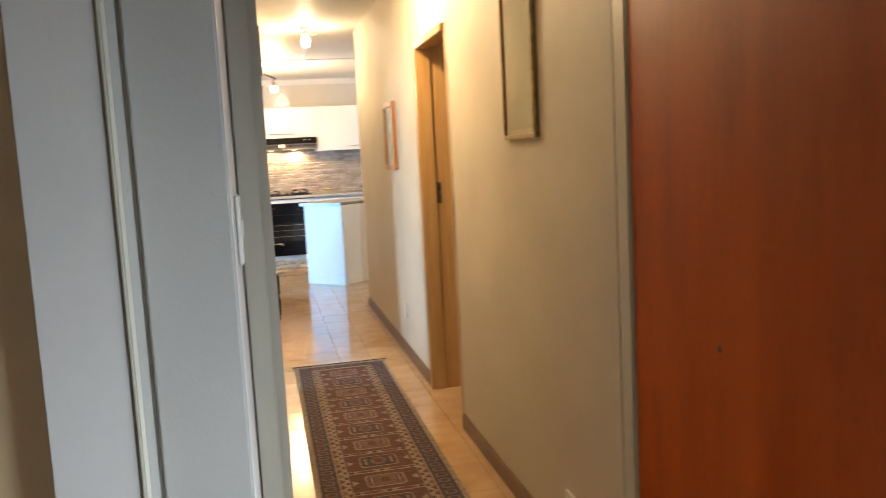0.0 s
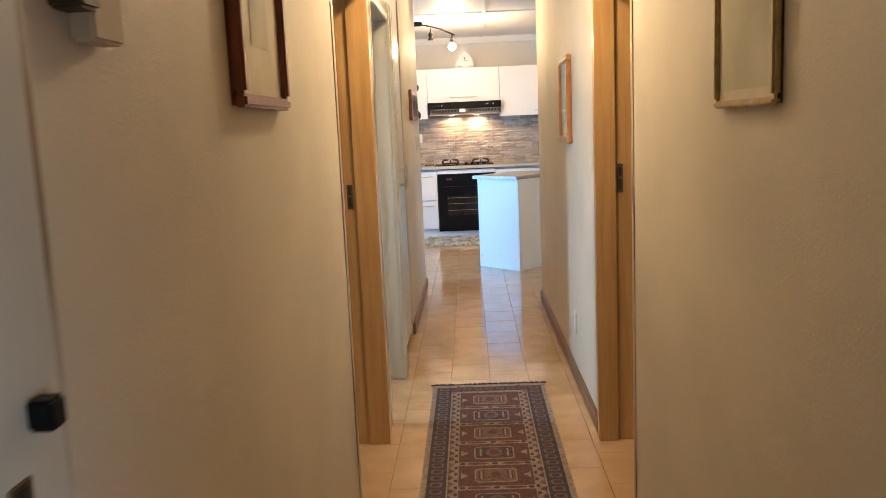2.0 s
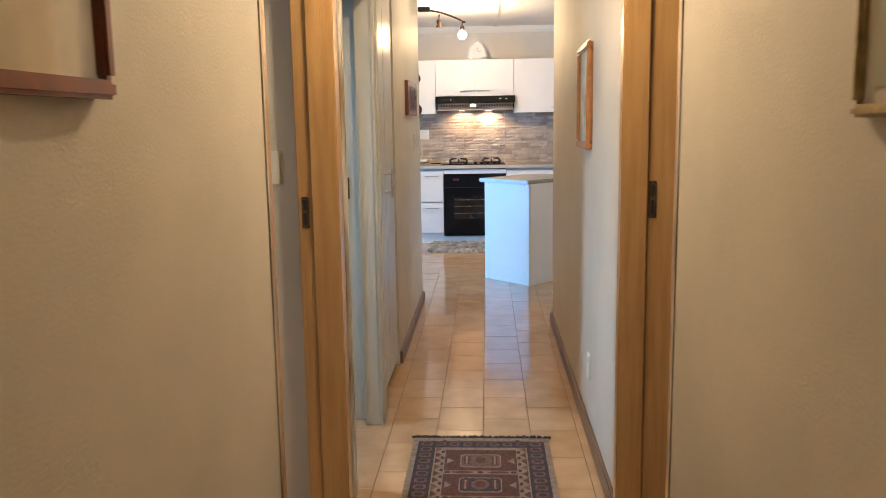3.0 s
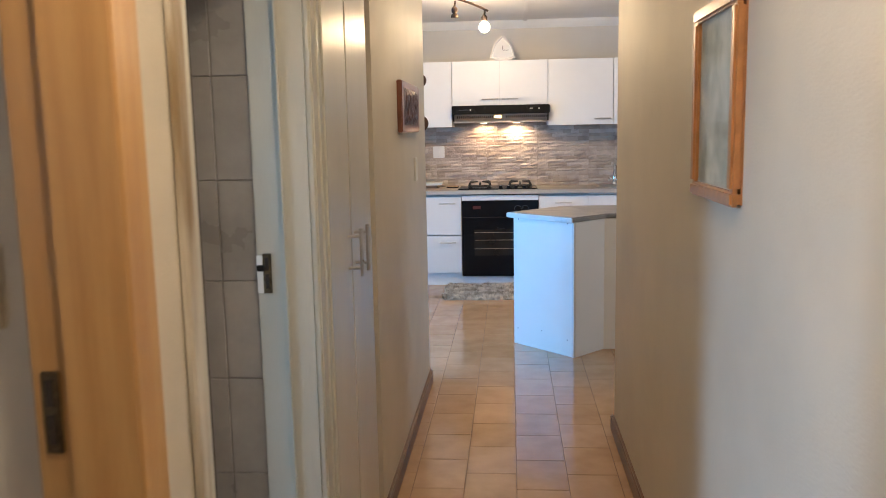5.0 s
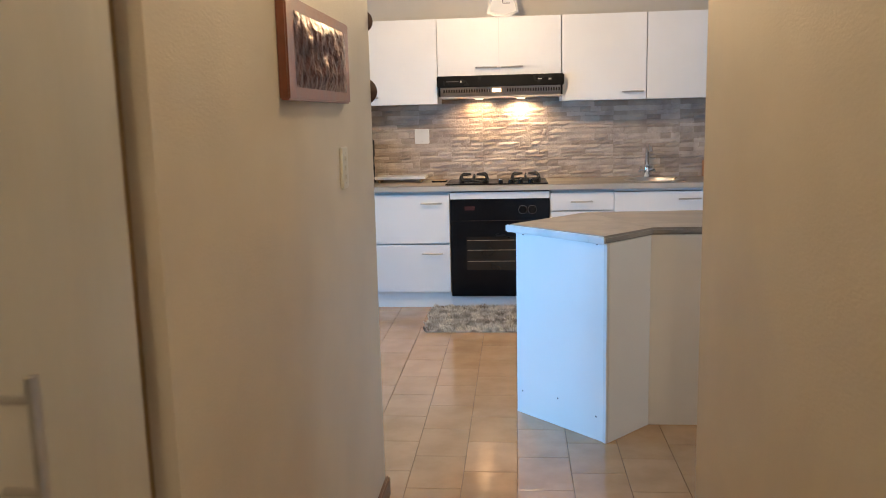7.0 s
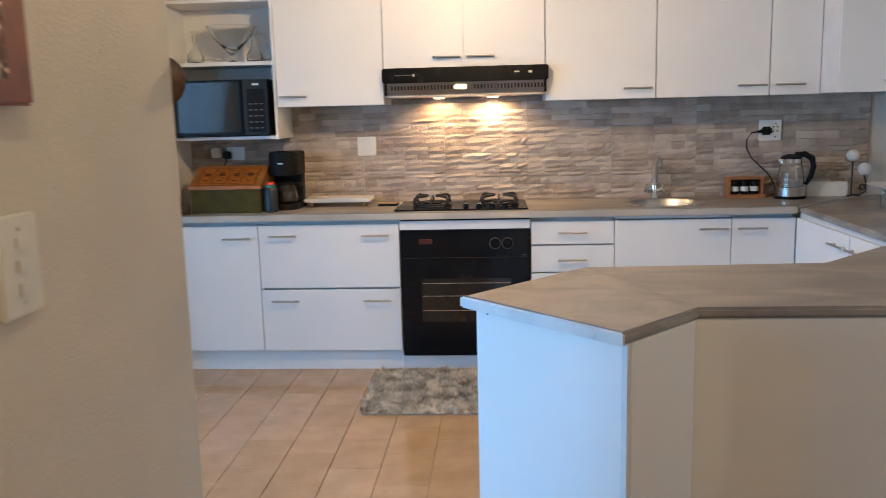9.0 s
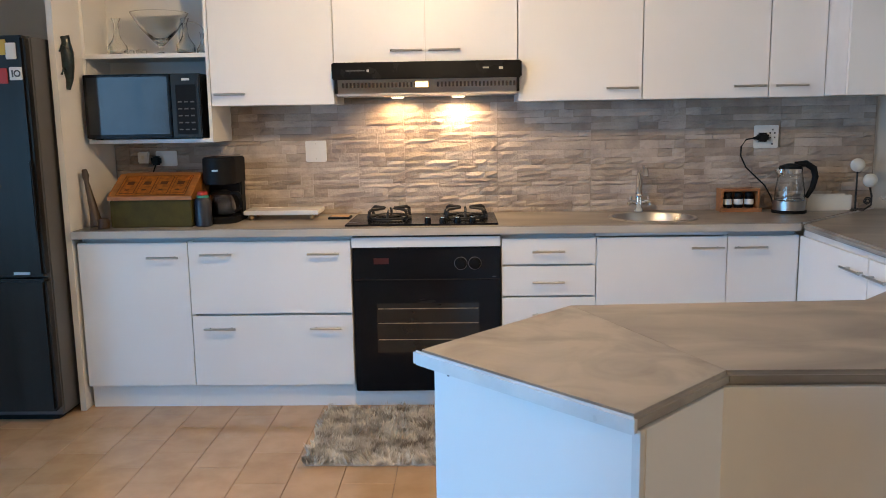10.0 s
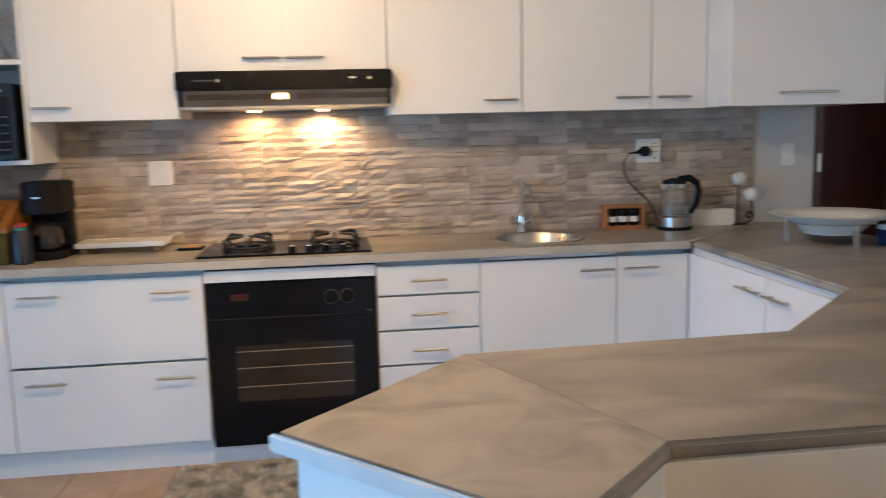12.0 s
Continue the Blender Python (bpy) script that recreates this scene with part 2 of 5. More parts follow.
BOARD_WOOD = mat("pale_board_wood", (0.50, 0.31, 0.15), 0.5, var=0.1, scale=20, bump=0.05)
RACK_WOOD = mat("spice_rack_wood", (0.42, 0.17, 0.065), 0.45, var=0.12, scale=20, bump=0.05, stretch=(0.5, 4, 4))
SPOON_WOOD = mat("dark_spoon_wood", (0.05, 0.026, 0.012), 0.45, var=0.12, scale=30, bump=0.05)
NAVY_FLASK = mat("dark_blue_flask", (0.012, 0.018, 0.03), 0.35, var=0.05, bump=0.02)
TEAL = mat("teal_plastic", (0.02, 0.20, 0.17), 0.4, var=0.05, bump=0.02)
LIZARD = mat("dark_green_ceramic", (0.022, 0.045, 0.04), 0.3, var=0.25, scale=40, bump=0.2)
RED = mat("red_detail", (0.42, 0.035, 0.02), 0.45, var=0.05, bump=0.02)
ORN_BROWN = mat("brown_ornament", (0.09, 0.04, 0.022), 0.45, var=0.15, scale=30, bump=0.1)
BLUE_BOX = mat("dark_blue_printed_tin", (0.018, 0.03, 0.10), 0.35, var=0.1, scale=20, bump=0.02)
YELLOW = mat("yellow_magnet", (0.62, 0.40, 0.06), 0.5, var=0.05, bump=0.02)
PAPER = mat("white_paper", (0.74, 0.73, 0.70), 0.8, var=0.03, bump=0.02)
GREY_INK = mat("grey_ink", (0.10, 0.10, 0.10), 0.7, var=0.05, bump=0.0)
CANDLE = mat("white_wax", (0.78, 0.74, 0.66), 0.5, var=0.03, bump=0.03)


def glass(name, colour=(0.95, 0.96, 0.95), rough=0.02, ior=1.45):
    m = bpy.data.materials.new(name)
    m.use_nodes = True
    b = m.node_tree.nodes["Principled BSDF"]
    b.inputs["Base Color"].default_value = (*colour, 1)
    b.inputs["Roughness"].default_value = rough
    b.inputs["Transmission Weight"].default_value = 1.0
    b.inputs["IOR"].default_value = ior
    return m


GLASS = glass("clear_glass")
PANE = glass("window_pane_glass", ior=1.1)


def picture_glass():
    m = bpy.data.materials.new("picture_glass")
    m.use_nodes = True
    n, l = m.node_tree.nodes, m.node_tree.links
    n.remove(n["Principled BSDF"])
    tr, gl, mx = (n.new(k) for k in ("ShaderNodeBsdfTransparent", "ShaderNodeBsdfGlossy", "ShaderNodeMixShader"))
    gl.inputs["Roughness"].default_value = 0.03
    mx.inputs[0].default_value = 0.07
    l.new(tr.outputs[0], mx.inputs[1])
    l.new(gl.outputs[0], mx.inputs[2])
    l.new(mx.outputs[0], n["Material Output"].inputs[0])
    return m


PIC_GLASS = picture_glass()

# ---------------------------------------------------------------- mesh helpers
ORIGIN = {}


def thing(name, at, label, category, group="", kind=""):
    """An Empty at the thing's base; its parts are given in world coordinates."""
    ob = new(name)
    ob.empty_display_size = 0.05
    ob.location = at
    ORIGIN[ob] = Vector(at)
    return tagged(ob, label, category, group, kind)


def finish(ob, smooth):
    if smooth:
        for p in ob.data.polygons:
            p.use_smooth = True
        ob.data.set_sharp_from_angle(angle=radians(38))


def part(name, bm, material, parent=None, label="", smooth=True):
    """Links a bmesh as one mesh object under a thing or a part; parent None makes it a thing at the world's origin."""
    me = bpy.data.meshes.new(name)
    if parent is not None:
        bm.transform(Matrix.Translation(-ORIGIN[parent]))
    bm.normal_update()
    bm.to_mesh(me)
    bm.free()
    for m in (material if isinstance(material, (list, tuple)) else [material]):
        me.materials.append(m)
    ob = new(name, me)
    if parent is not None:
        ob.parent = parent
        ORIGIN[ob] = ORIGIN[parent]
    finish(ob, smooth)
    return tagged(ob, label) if label else ob


def solid(name, bm, material, label, category, group="", kind=""):
    """A thing that is one mesh, with its origin at its base."""
    xs = [v.co.copy() for v in bm.verts]
    lo = Vector((min(v.x for v in xs), min(v.y for v in xs), min(v.z for v in xs)))
    hi = Vector((max(v.x for v in xs), max(v.y for v in xs), 0))
    at = Vector(((lo.x + hi.x) / 2, (lo.y + hi.y) / 2, lo.z))
    bm.transform(Matrix.Translation(-at))
    ob = part(name, bm, material)
    ob.location = at
    ORIGIN[ob] = at
    return tagged(ob, label, category, group, kind)


def setting(name, bm, material, label, category):
    ob = part(name, bm, material, None, "", False)
    ORIGIN[ob] = Vector((0, 0, 0))
    return tagged(ob, label, category, "", "structure")


def B(*boxes, bevel=0.0, seg=2):
    """A bmesh of boxes (x0, y0, z0, x1, y1, z1)."""
    bm = bmesh.new()
    for x0, y0, z0, x1, y1, z1 in boxes:
        vs = [bm.verts.new(p) for p in ((x0, y0, z0), (x1, y0, z0), (x1, y1, z0), (x0, y1, z0), (x0, y0, z1), (x1, y0, z1), (x1, y1, z1), (x0, y1, z1))]
        for f in ((3, 2, 1, 0), (4, 5, 6, 7), (0, 1, 5, 4), (1, 2, 6, 5), (2, 3, 7, 6), (3, 0, 4, 7)):
            bm.faces.new([vs[i] for i in f])
    bmesh.ops.recalc_face_normals(bm, faces=bm.faces)
    if bevel:
        bmesh.ops.bevel(bm, geom=bm.edges[:], offset=bevel, segments=seg, affect="EDGES", clamp_overlap=True)
    return bm


def prism(points, z0, z1, bevel=0.0, seg=2):
    """A flat polygon (x, y) raised from z0 to z1."""
    bm = bmesh.new()
    lo = [bm.verts.new((x, y, z0)) for x, y in points]
    hi = [bm.verts.new((x, y, z1)) for x, y in points]
    bm.faces.new(lo[::-1])
    bm.faces.new(hi)
    for i in range(len(lo)):
        j = (i + 1) % len(lo)
        bm.faces.new((lo[i], lo[j], hi[j], hi[i]))
    bmesh.ops.recalc_face_normals(bm, faces=bm.faces)
    if bevel:
        bmesh.ops.bevel(bm, geom=[e for e in bm.edges if abs(e.verts[0].co.z - e.verts[1].co.z) < 1e-6], offset=bevel, segments=seg, affect="EDGES", clamp_overlap=True)
    return bm


def lathe(profile, at=(0, 0, 0), steps=28, bm=None, open_top=False):
    """A profile of (radius, height) turned about an upright axis."""
    bm = bm or bmesh.new()
    rings = []
    for r, z in profile:
        rings.append([bm.verts.new((at[0] + r * math.cos(2 * math.pi * i / steps), at[1] + r * math.sin(2 * math.pi * i / steps), at[2] + z)) for i in range(steps)])
    for a, b in zip(rings, rings[1:]):
        for i in range(steps):
            j = (i + 1) % steps
            bm.faces.new((a[i], a[j], b[j], b[i]))
    bm.faces.new(rings[0][::-1])
    if not open_top:
        bm.faces.new(rings[-1])
    bmesh.ops.recalc_face_normals(bm, faces=bm.faces)
    return bm


def tube(points, r, steps=10, bm=None):
    """A round bar along points."""
    bm = bm or bmesh.new()
    pts = [Vector(p) for p in points]
    rings = []
    up = Vector((0.13, 0.21, 0.97))
    for i, p in enumerate(pts):
        d = (pts[min(i + 1, len(pts) - 1)] - pts[max(i - 1, 0)]).normalized()
        if abs(d.dot(up)) > 0.95:
            up = Vector((0.9, 0.3, 0.1))
        a = d.cross(up).normalized()
        b = d.cross(a)
        rr = r[i] if isinstance(r, (list, tuple)) else r
        rings.append([bm.verts.new(p + rr * (math.cos(2 * math.pi * k / steps) * a + math.sin(2 * math.pi * k / steps) * b)) for k in range(steps)])
    for a, b in zip(rings, rings[1:]):
        for k in range(steps):
            j = (k + 1) % steps
            bm.faces.new((a[k], a[j], b[j], b[k]))
    bm.faces.new(rings[0][::-1])
    bm.faces.new(rings[-1])
    bmesh.ops.recalc_face_normals(bm, faces=bm.faces)
    return bm


def arc(centre, r, a0, a1, n, plane="xz"):
    out = []
    for i in range(n + 1):
        a = radians(a0 + (a1 - a0) * i / n)
        c, s = r * math.cos(a), r * math.sin(a)
        out.append((centre[0] + c, centre[1], centre[2] + s) if plane == "xz" else (centre[0] + c, centre[1] + s, centre[2]) if plane == "xy" else (centre[0], centre[1] + c, centre[2] + s))
    return out


def ball(at, r, squash=1.0):
    bm = bmesh.new()
    bmesh.ops.create_uvsphere(bm, u_segments=20, v_segments=12, radius=r)
    bm.transform(Matrix.Translation(at) @ Matrix.Diagonal((1, 1, squash, 1)))
    return bm


def merge(*bms):
    bm = bms[0]
    for o in bms[1:]:
        me = bpy.data.meshes.new("tmp")
        o.to_mesh(me)
        o.free()
        bm.from_mesh(me)
        bpy.data.meshes.remove(me)
    return bm

# ---------------------------------------------------------------- the setting
H = 2.60      # ceiling
XL, XR = -0.43, 0.577   # hall wall faces
YT = 10.911   # face of the stone strips
YK = 10.93    # kitchen back wall
setting("floor", B((-4.2, -3.9, -0.12, 4.8, 11.9, -0.006)), GROUT, "dark cement bed with joints between the floor tiles", "floor")
ceiling_bm = B((-4.2, -3.9, H, 4.8, 11.9, H + 0.1), (0.20, 6.5, H - 0.012, 0.24, 10.87, H), (-3.5, 8.45, H - 0.012, 0.199, 8.49, H), (0.241, 8.45, H - 0.012, 4.3, 8.49, H))
setting("ceiling", ceiling_bm, CEIL, "white ceiling boards with thin cover strips", "ceiling")
for y0, y1, z0 in ((0.47, 2.56, 0), (2.5602, 3.45, 2.07), (3.4502, 3.62, 0), (3.6202, 4.49, 2.07), (4.4902, 4.60, 0), (4.6002, 5.375, 2.36), (5.3752, 7.19, 0)):
    setting("wall_hall_left", B((-0.55, y0, z0, XL, y1, H)), WALLG if 4.48 < y0 < 4.5 else WALL, "grey painted strip of hall wall" if 4.48 < y0 < 4.5 else "warm beige painted hall wall", "wall")
for y0, y1, z0 in ((0.67, 2.62, 0), (2.6202, 3.40, 2.07), (3.4002, 6.42, 0)):
    setting("wall_hall_right", B((XR, y0, z0, 0.70, y1, H)), WALL, "warm beige painted hall wall", "wall")
setting("wall_entry_left", B((-0.55, -0.07, 0, -0.41, 0.25, H), (-0.586, -0.066, 0, -0.552, 0.05, H), bevel=0.004), WALLG, "cool grey painted wall beside the doorway", "wall")
# bright peach stands in for warm lamplight on this wall
setting("wall_entry_side", B((-1.75, -0.07, 0, -0.705, 0.05, H)), mat("warm_lit_wall_paint", (0.80, 0.60, 0.38), 0.6, var=0.04, scale=2), "wall beside the wardrobe, warm lamplight put into its peach colour", "wall")
setting("wall_entry_head", B((-0.40, 0.30, 2.10, 0.65, 0.466, H)), WALLG, "wall over the doorway", "wall")
setting("wall_bedroom", B((-1.87, -3.7, 0, -1.75, 0.05, H), (-1.75, -3.7, 0, 1.6, -3.58, H), (1.6, -3.7, 0, 1.72, -1.5, H), (1.6, -0.5, 0, 1.72, 0.67, H), (1.6, -1.5, 0, 1.72, -0.5, 0.25),
                         (1.6, -1.5, 1.5, 1.72, -0.5, H), (0.704, 0.56, 0, 1.6, 0.67, H)), WALLG, "plain grey bedroom walls", "wall")
# the opening near x = -3.0 is for the added window
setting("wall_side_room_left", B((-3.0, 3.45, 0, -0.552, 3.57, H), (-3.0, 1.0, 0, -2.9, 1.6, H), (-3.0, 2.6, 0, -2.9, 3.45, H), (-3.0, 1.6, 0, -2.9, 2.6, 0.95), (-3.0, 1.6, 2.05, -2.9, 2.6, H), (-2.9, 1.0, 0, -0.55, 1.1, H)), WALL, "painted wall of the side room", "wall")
# gap at x = 3.1 takes a window added out of view
setting("wall_side_room_right", B((0.70, 3.40, 0, 3.2, 3.52, H), (3.1, 1.0, 0, 3.2, 1.6, H), (3.1, 2.6, 0, 3.2, 3.40, H), (3.1, 1.6, 0, 3.2, 2.6, 0.95), (3.1, 1.6, 2.05, 3.2, 2.6, H), (0.70, 1.0, 0, 3.1, 1.1, H)), WALL, "painted wall of the side room", "wall")
setting("wall_bathroom", B((-2.55, 4.502, 0, -0.552, 4.598, H), (-2.55, 3.574, 0, -2.45, 3.62, H), (-2.55, 4.10, 0, -2.45, 4.50, H), (-2.55, 3.62, 0, -2.45, 4.10, 1.3), (-2.55, 3.62, 2.2, -2.45, 4.10, H)), WALLG, "plain bathroom walls", "wall")
setting("wall_kitchen_back", B((-3.6, YK, 0, 2.785, YK + 0.12, H), (2.785, YK, 2.07, 3.58, YK + 0.12, H), (3.58, YK, 0, 4.4, YK + 0.12, H)), WALLK, "grey-beige painted kitchen wall", "wall")
setting("wall_kitchen_left", B((-4.12, 5.68, 0, -4.0, 6.90, H), (-4.12, 8.50, 0, -4.0, YK + 0.12, H), (-4.12, 6.90, 0, -4.0, 8.50, 0.5), (-4.12, 6.90, 2.1, -4.0, 8.50, H), (-4.0, YK, 0, -3.6, YK + 0.12, H)), WALLK, "grey-beige painted kitchen wall", "wall")
setting("wall_kitchen_near", B((-4.0, 5.68, 0, -3.95, 5.80, H), (-2.85, 5.68, 0, -0.702, 5.80, H), (-3.95, 5.68, 2.3, -2.85, 5.80, H), (-3.95, 5.68, 0, -2.85, 5.80, 0.3)), WALLK, "kitchen wall with a wide window", "wall")
setting("wall_cupboard_back", B((-0.70, 5.68, 0, -0.552, 7.186, H)), WALLK, "grey-beige painted kitchen wall", "wall")
# unseen walls; the opening at x = 4.4 serves the lounge fill
setting("wall_lounge", B((0.70, 6.30, 0, 4.4, 6.42, H), (4.4, 6.30, 0, 4.52, 6.42, H), (4.4, 6.42, 0, 4.52, 6.5, H), (4.4, 8.0, 0, 4.52, YK + 0.12, H), (4.4, 6.5, 0, 4.52, 8.0, 0.75), (4.4, 6.5, 2.2, 4.52, 8.0, H)), WALLK, "painted lounge walls", "wall")
setting("wall_far_room", B((2.4, 11.78, 0, 4.4, 11.88, H), (2.3, YK + 0.121, 0, 2.4, 11.88, H), (4.4, YK + 0.121, 0, 4.5, 11.88, H)), mat("far_room_paint", (0.42, 0.36, 0.24), 0.6, var=0.04, scale=2), "olive-beige wall of the far room", "wall")
cornice = prism([(0, 0), (0.075, 0), (0.05, 0.03), (0.02, 0.06), (0, 0.075)], -3.55, 4.35)
cornice.transform(Matrix(((0, 0, 1, 0), (-1, 0, 0, YK), (0, -1, 0, H), (0, 0, 0, 1))))
bmesh.ops.recalc_face_normals(cornice, faces=cornice.faces)
setting("trim_cornice", cornice, CEIL, "white coved cornice under the kitchen ceiling", "cornice")


def skirting(x0, y0, x1, y1, label="brown wooden skirting board along the wall"):
    setting("baseboard", B((x0, y0, 0.0, x1, y1, 0.082), bevel=0.006), BASEB, label, "baseboard")


skirting(XL, 5.38, XL + 0.018, 7.205)
skirting(XL, 0.49, XL + 0.018, 2.53)
skirting(XR - 0.018, 3.42, XR, 6.43)
skirting(XR - 0.018, 0.69, XR, 2.60)
skirting(-0.549, 7.19, XL, 7.205)
skirting(XR, 6.42, 0.72, 6.438)
skirting(XL, 4.4905, XL + 0.016, 4.5995)


def window(name, boxes, pane, label):
    w = thing(name, pane[:3], label, "window", kind="structure")
    part("window_frame", B(*boxes, bevel=0.004), WHITE_PAINT, w)
    p = part("pane", B(pane), PANE, w, "clear glass pane")
    p.visible_shadow = False


window("window_1", [(-3.95, 5.71, 0.3, -3.89, 5.77, 2.3), (-2.91, 5.71, 0.3, -2.85, 5.77, 2.3), (-3.43, 5.71, 0.36, -3.37, 5.77, 2.24), (-3.89, 5.71, 0.3, -2.91, 5.77, 0.36), (-3.89, 5.71, 2.24, -2.91, 5.77, 2.3)], (-3.89, 5.735, 0.36, -2.91, 5.741, 2.24), "tall white framed kitchen window in daylight")
window("window_2", [(-2.52, 3.62, 1.3, -2.48, 3.66, 2.2), (-2.52, 4.06, 1.3, -2.48, 4.10, 2.2), (-2.52, 3.66, 1.3, -2.48, 4.06, 1.34), (-2.52, 3.66, 2.16, -2.48, 4.06, 2.2)], (-2.503, 3.66, 1.34, -2.497, 4.06, 2.16), "small white framed bathroom window")
window("window_3", [(1.64, -1.5, 0.25, 1.68, -1.44, 1.5), (1.64, -0.56, 0.25, 1.68, -0.5, 1.5), (1.64, -1.44, 0.25, 1.68, -0.56, 0.31), (1.64, -1.44, 1.44, 1.68, -0.56, 1.5)], (1.657, -1.44, 0.31, 1.663, -0.56, 1.44), "white framed bedroom window")
# assumed lounge window, made only for the fill lamp
window("added_window_4", [(4.44, 6.5, 0.75, 4.48, 6.56, 2.2), (4.44, 7.94, 0.75, 4.48, 8.0, 2.2), (4.44, 6.56, 0.75, 4.48, 7.94, 0.81), (4.44, 6.56, 2.14, 4.48, 7.94, 2.2)], (4.457, 6.56, 0.81, 4.463, 7.94, 2.14), "white framed window added in the unseen lounge wall")
# unseen window, put in to carry the side room's fill
window("added_window_5", [(-2.97, 1.6, 0.95, -2.93, 1.65, 2.05), (-2.97, 2.55, 0.95, -2.93, 2.6, 2.05), (-2.97, 1.65, 0.95, -2.93, 2.55, 1.0), (-2.97, 1.65, 2.0, -2.93, 2.55, 2.05)], (-2.953, 1.65, 1.0, -2.947, 2.55, 2.0), "white framed unseen window, added for the side room's fill lamp")
window("window_6", [(-4.08, 6.90, 0.5, -4.04, 6.96, 2.1), (-4.08, 8.44, 0.5, -4.04, 8.50, 2.1), (-4.08, 7.67, 0.56, -4.04, 7.73, 2.04), (-4.08, 6.96, 0.5, -4.04, 8.44, 0.56), (-4.08, 6.96, 2.04, -4.04, 8.44, 2.1)], (-4.063, 6.96, 0.56, -4.057, 8.44, 2.04), "wide white framed window in the kitchen side wall")
# out of view, stands where the right-hand room's fill enters
window("added_window_7", [(3.13, 1.6, 0.95, 3.17, 1.65, 2.05), (3.13, 2.55, 0.95, 3.17, 2.6, 2.05), (3.13, 1.65, 0.95, 3.17, 2.55, 1.0), (3.13, 1.65, 2.0, 3.17, 2.55, 2.05)], (3.147, 1.65, 1.0, 3.153, 2.55, 2.0), "white framed unseen window, added for the right-hand room's fill lamp")
setting("ground", B((-60, -60, -0.5, 60, 60, -0.4)), mat("garden_ground", (0.16, 0.17, 0.10), 0.9, var=0.2, scale=1), "garden ground outside the windows", "ground")


# ---------------------------------------------------------------- doorways
def strike(parent, x0, x1, y, z0, z1, name="strike_plate"):
    """A lock's plate, with dark blocks as its mortice's shade, on a jamb face that looks towards -y."""
    p = part(name, B((x0, y - 0.004, z0, x1, y, z1), bevel=0.0015), LOCK, parent, "worn brass strike plate with a dark mortice")
    w = x1 - x0
    part("mortice", B((x0 + w * 0.3, y - 0.006, z0 + (z1 - z0) * 0.12, x1 - w * 0.3, y - 0.0035, z0 + (z1 - z0) * 0.48), (x0 + w * 0.3, y - 0.006, z0 + (z1 - z0) * 0.58, x1 - w * 0.3, y - 0.0035, z0 + (z1 - z0) * 0.9)), HOLE_SHADE, p)


d1 = thing("door_1", (-0.48, 3.0, 0), "open doorway with a varnished orange-brown wooden frame", "doorway", kind="structure")
part("jamb", B((-0.500, 3.375, 0, -0.404, 3.449, 2.07), (-0.552, 3.388, 0, -0.5002, 3.449, 2.07), bevel=0.003), JAMB, d1)
part("jamb", B((-0.482, 2.561, 0, XL + 0.002, 2.60, 2.07), (-0.552, 2.561, 0, -0.4822, 2.585, 2.07), bevel=0.004), JAMB, d1)
part("head", B((-0.482, 2.6004, 2.03, -0.404, 3.3746, 2.07), (-0.552, 2.6004, 2.045, -0.4822, 3.3746, 2.07), bevel=0.004), JAMB, d1)
part("edge_strip", B((XL - 0.001, 2.548, 0, XL + 0.004, 2.563, 2.07)), CHIPPED, d1, "chipped paint edge")
strike(d1, -0.538, -0.514, 3.3885, 1.10, 1.21)

d2 = thing("door_2", (0.63, 3.0, 0), "open doorway with a varnished orange-brown wooden frame", "doorway", kind="structure")
part("jamb", B((0.556, 3.34, 0, 0.645, 3.399, 2.07), (0.6452, 3.352, 0, 0.760, 3.399, 2.07), bevel=0.004), JAMB, d2)
part("jamb", B((XR - 0.002, 2.621, 0, 0.645, 2.655, 2.07), (0.6452, 2.621, 0, 0.705, 2.64, 2.07), bevel=0.004), JAMB, d2)
part("head", B((0.556, 2.6554, 2.03, 0.645, 3.3396, 2.07), (0.6452, 2.6554, 2.045, 0.705, 3.3396, 2.07), bevel=0.004), JAMB, d2)
part("edge_strip", B((XR - 0.004, 2.608, 0, XR + 0.001, 2.623, 2.07)), CHIPPED, d2, "chipped paint edge")
strike(d2, 0.650, 0.676, 3.3525, 1.13, 1.255)
leaf = part("door_leaf", B((0.768, 3.352, 0.008, 1.50, 3.390, 2.03), bevel=0.003), JAMB, d2, "brown wooden door standing open")
part("hook", tube([(0.84, 3.352, 1.93), (0.84, 3.312, 1.93), (0.84, 3.302, 1.90), (0.84, 3.322, 1.88)], 0.006), BLACK_MATT, leaf)

d3 = thing("door_3", (-0.48, 3.9, 0), "narrow bathroom doorway with a cream painted frame", "doorway", kind="structure")
part("jamb", B((-0.490, 4.362, 0, -0.4155, 4.4895, 2.07), bevel=0.006), WHITE_PAINT, d3)
part("jamb", B((-0.586, 4.440, 0, -0.4903, 4.4895, 2.07), bevel=0.005), WHITE_PAINT, d3, "rebate that takes the door's latch")
part("jamb", B((-0.552, 3.621, 0, -0.42, 3.655, 2.07), bevel=0.005), WHITE_PAINT, d3)
part("architrave", B((-0.428, 3.585, 0, -0.414, 3.622, 2.07), bevel=0.003), CHIPPED, d3, "chipped cream paint edge")
part("bead", B((-0.4155, 4.354, 0, -0.404, 4.3615, 2.07), (-0.490, 4.356, 0, -0.484, 4.3615, 2.07), bevel=0.002), WHITE_PAINT, d3)
part("head", B((-0.535, 3.656, 2.03, -0.405, 4.3518, 2.07), bevel=0.004), WHITE_PAINT, d3)
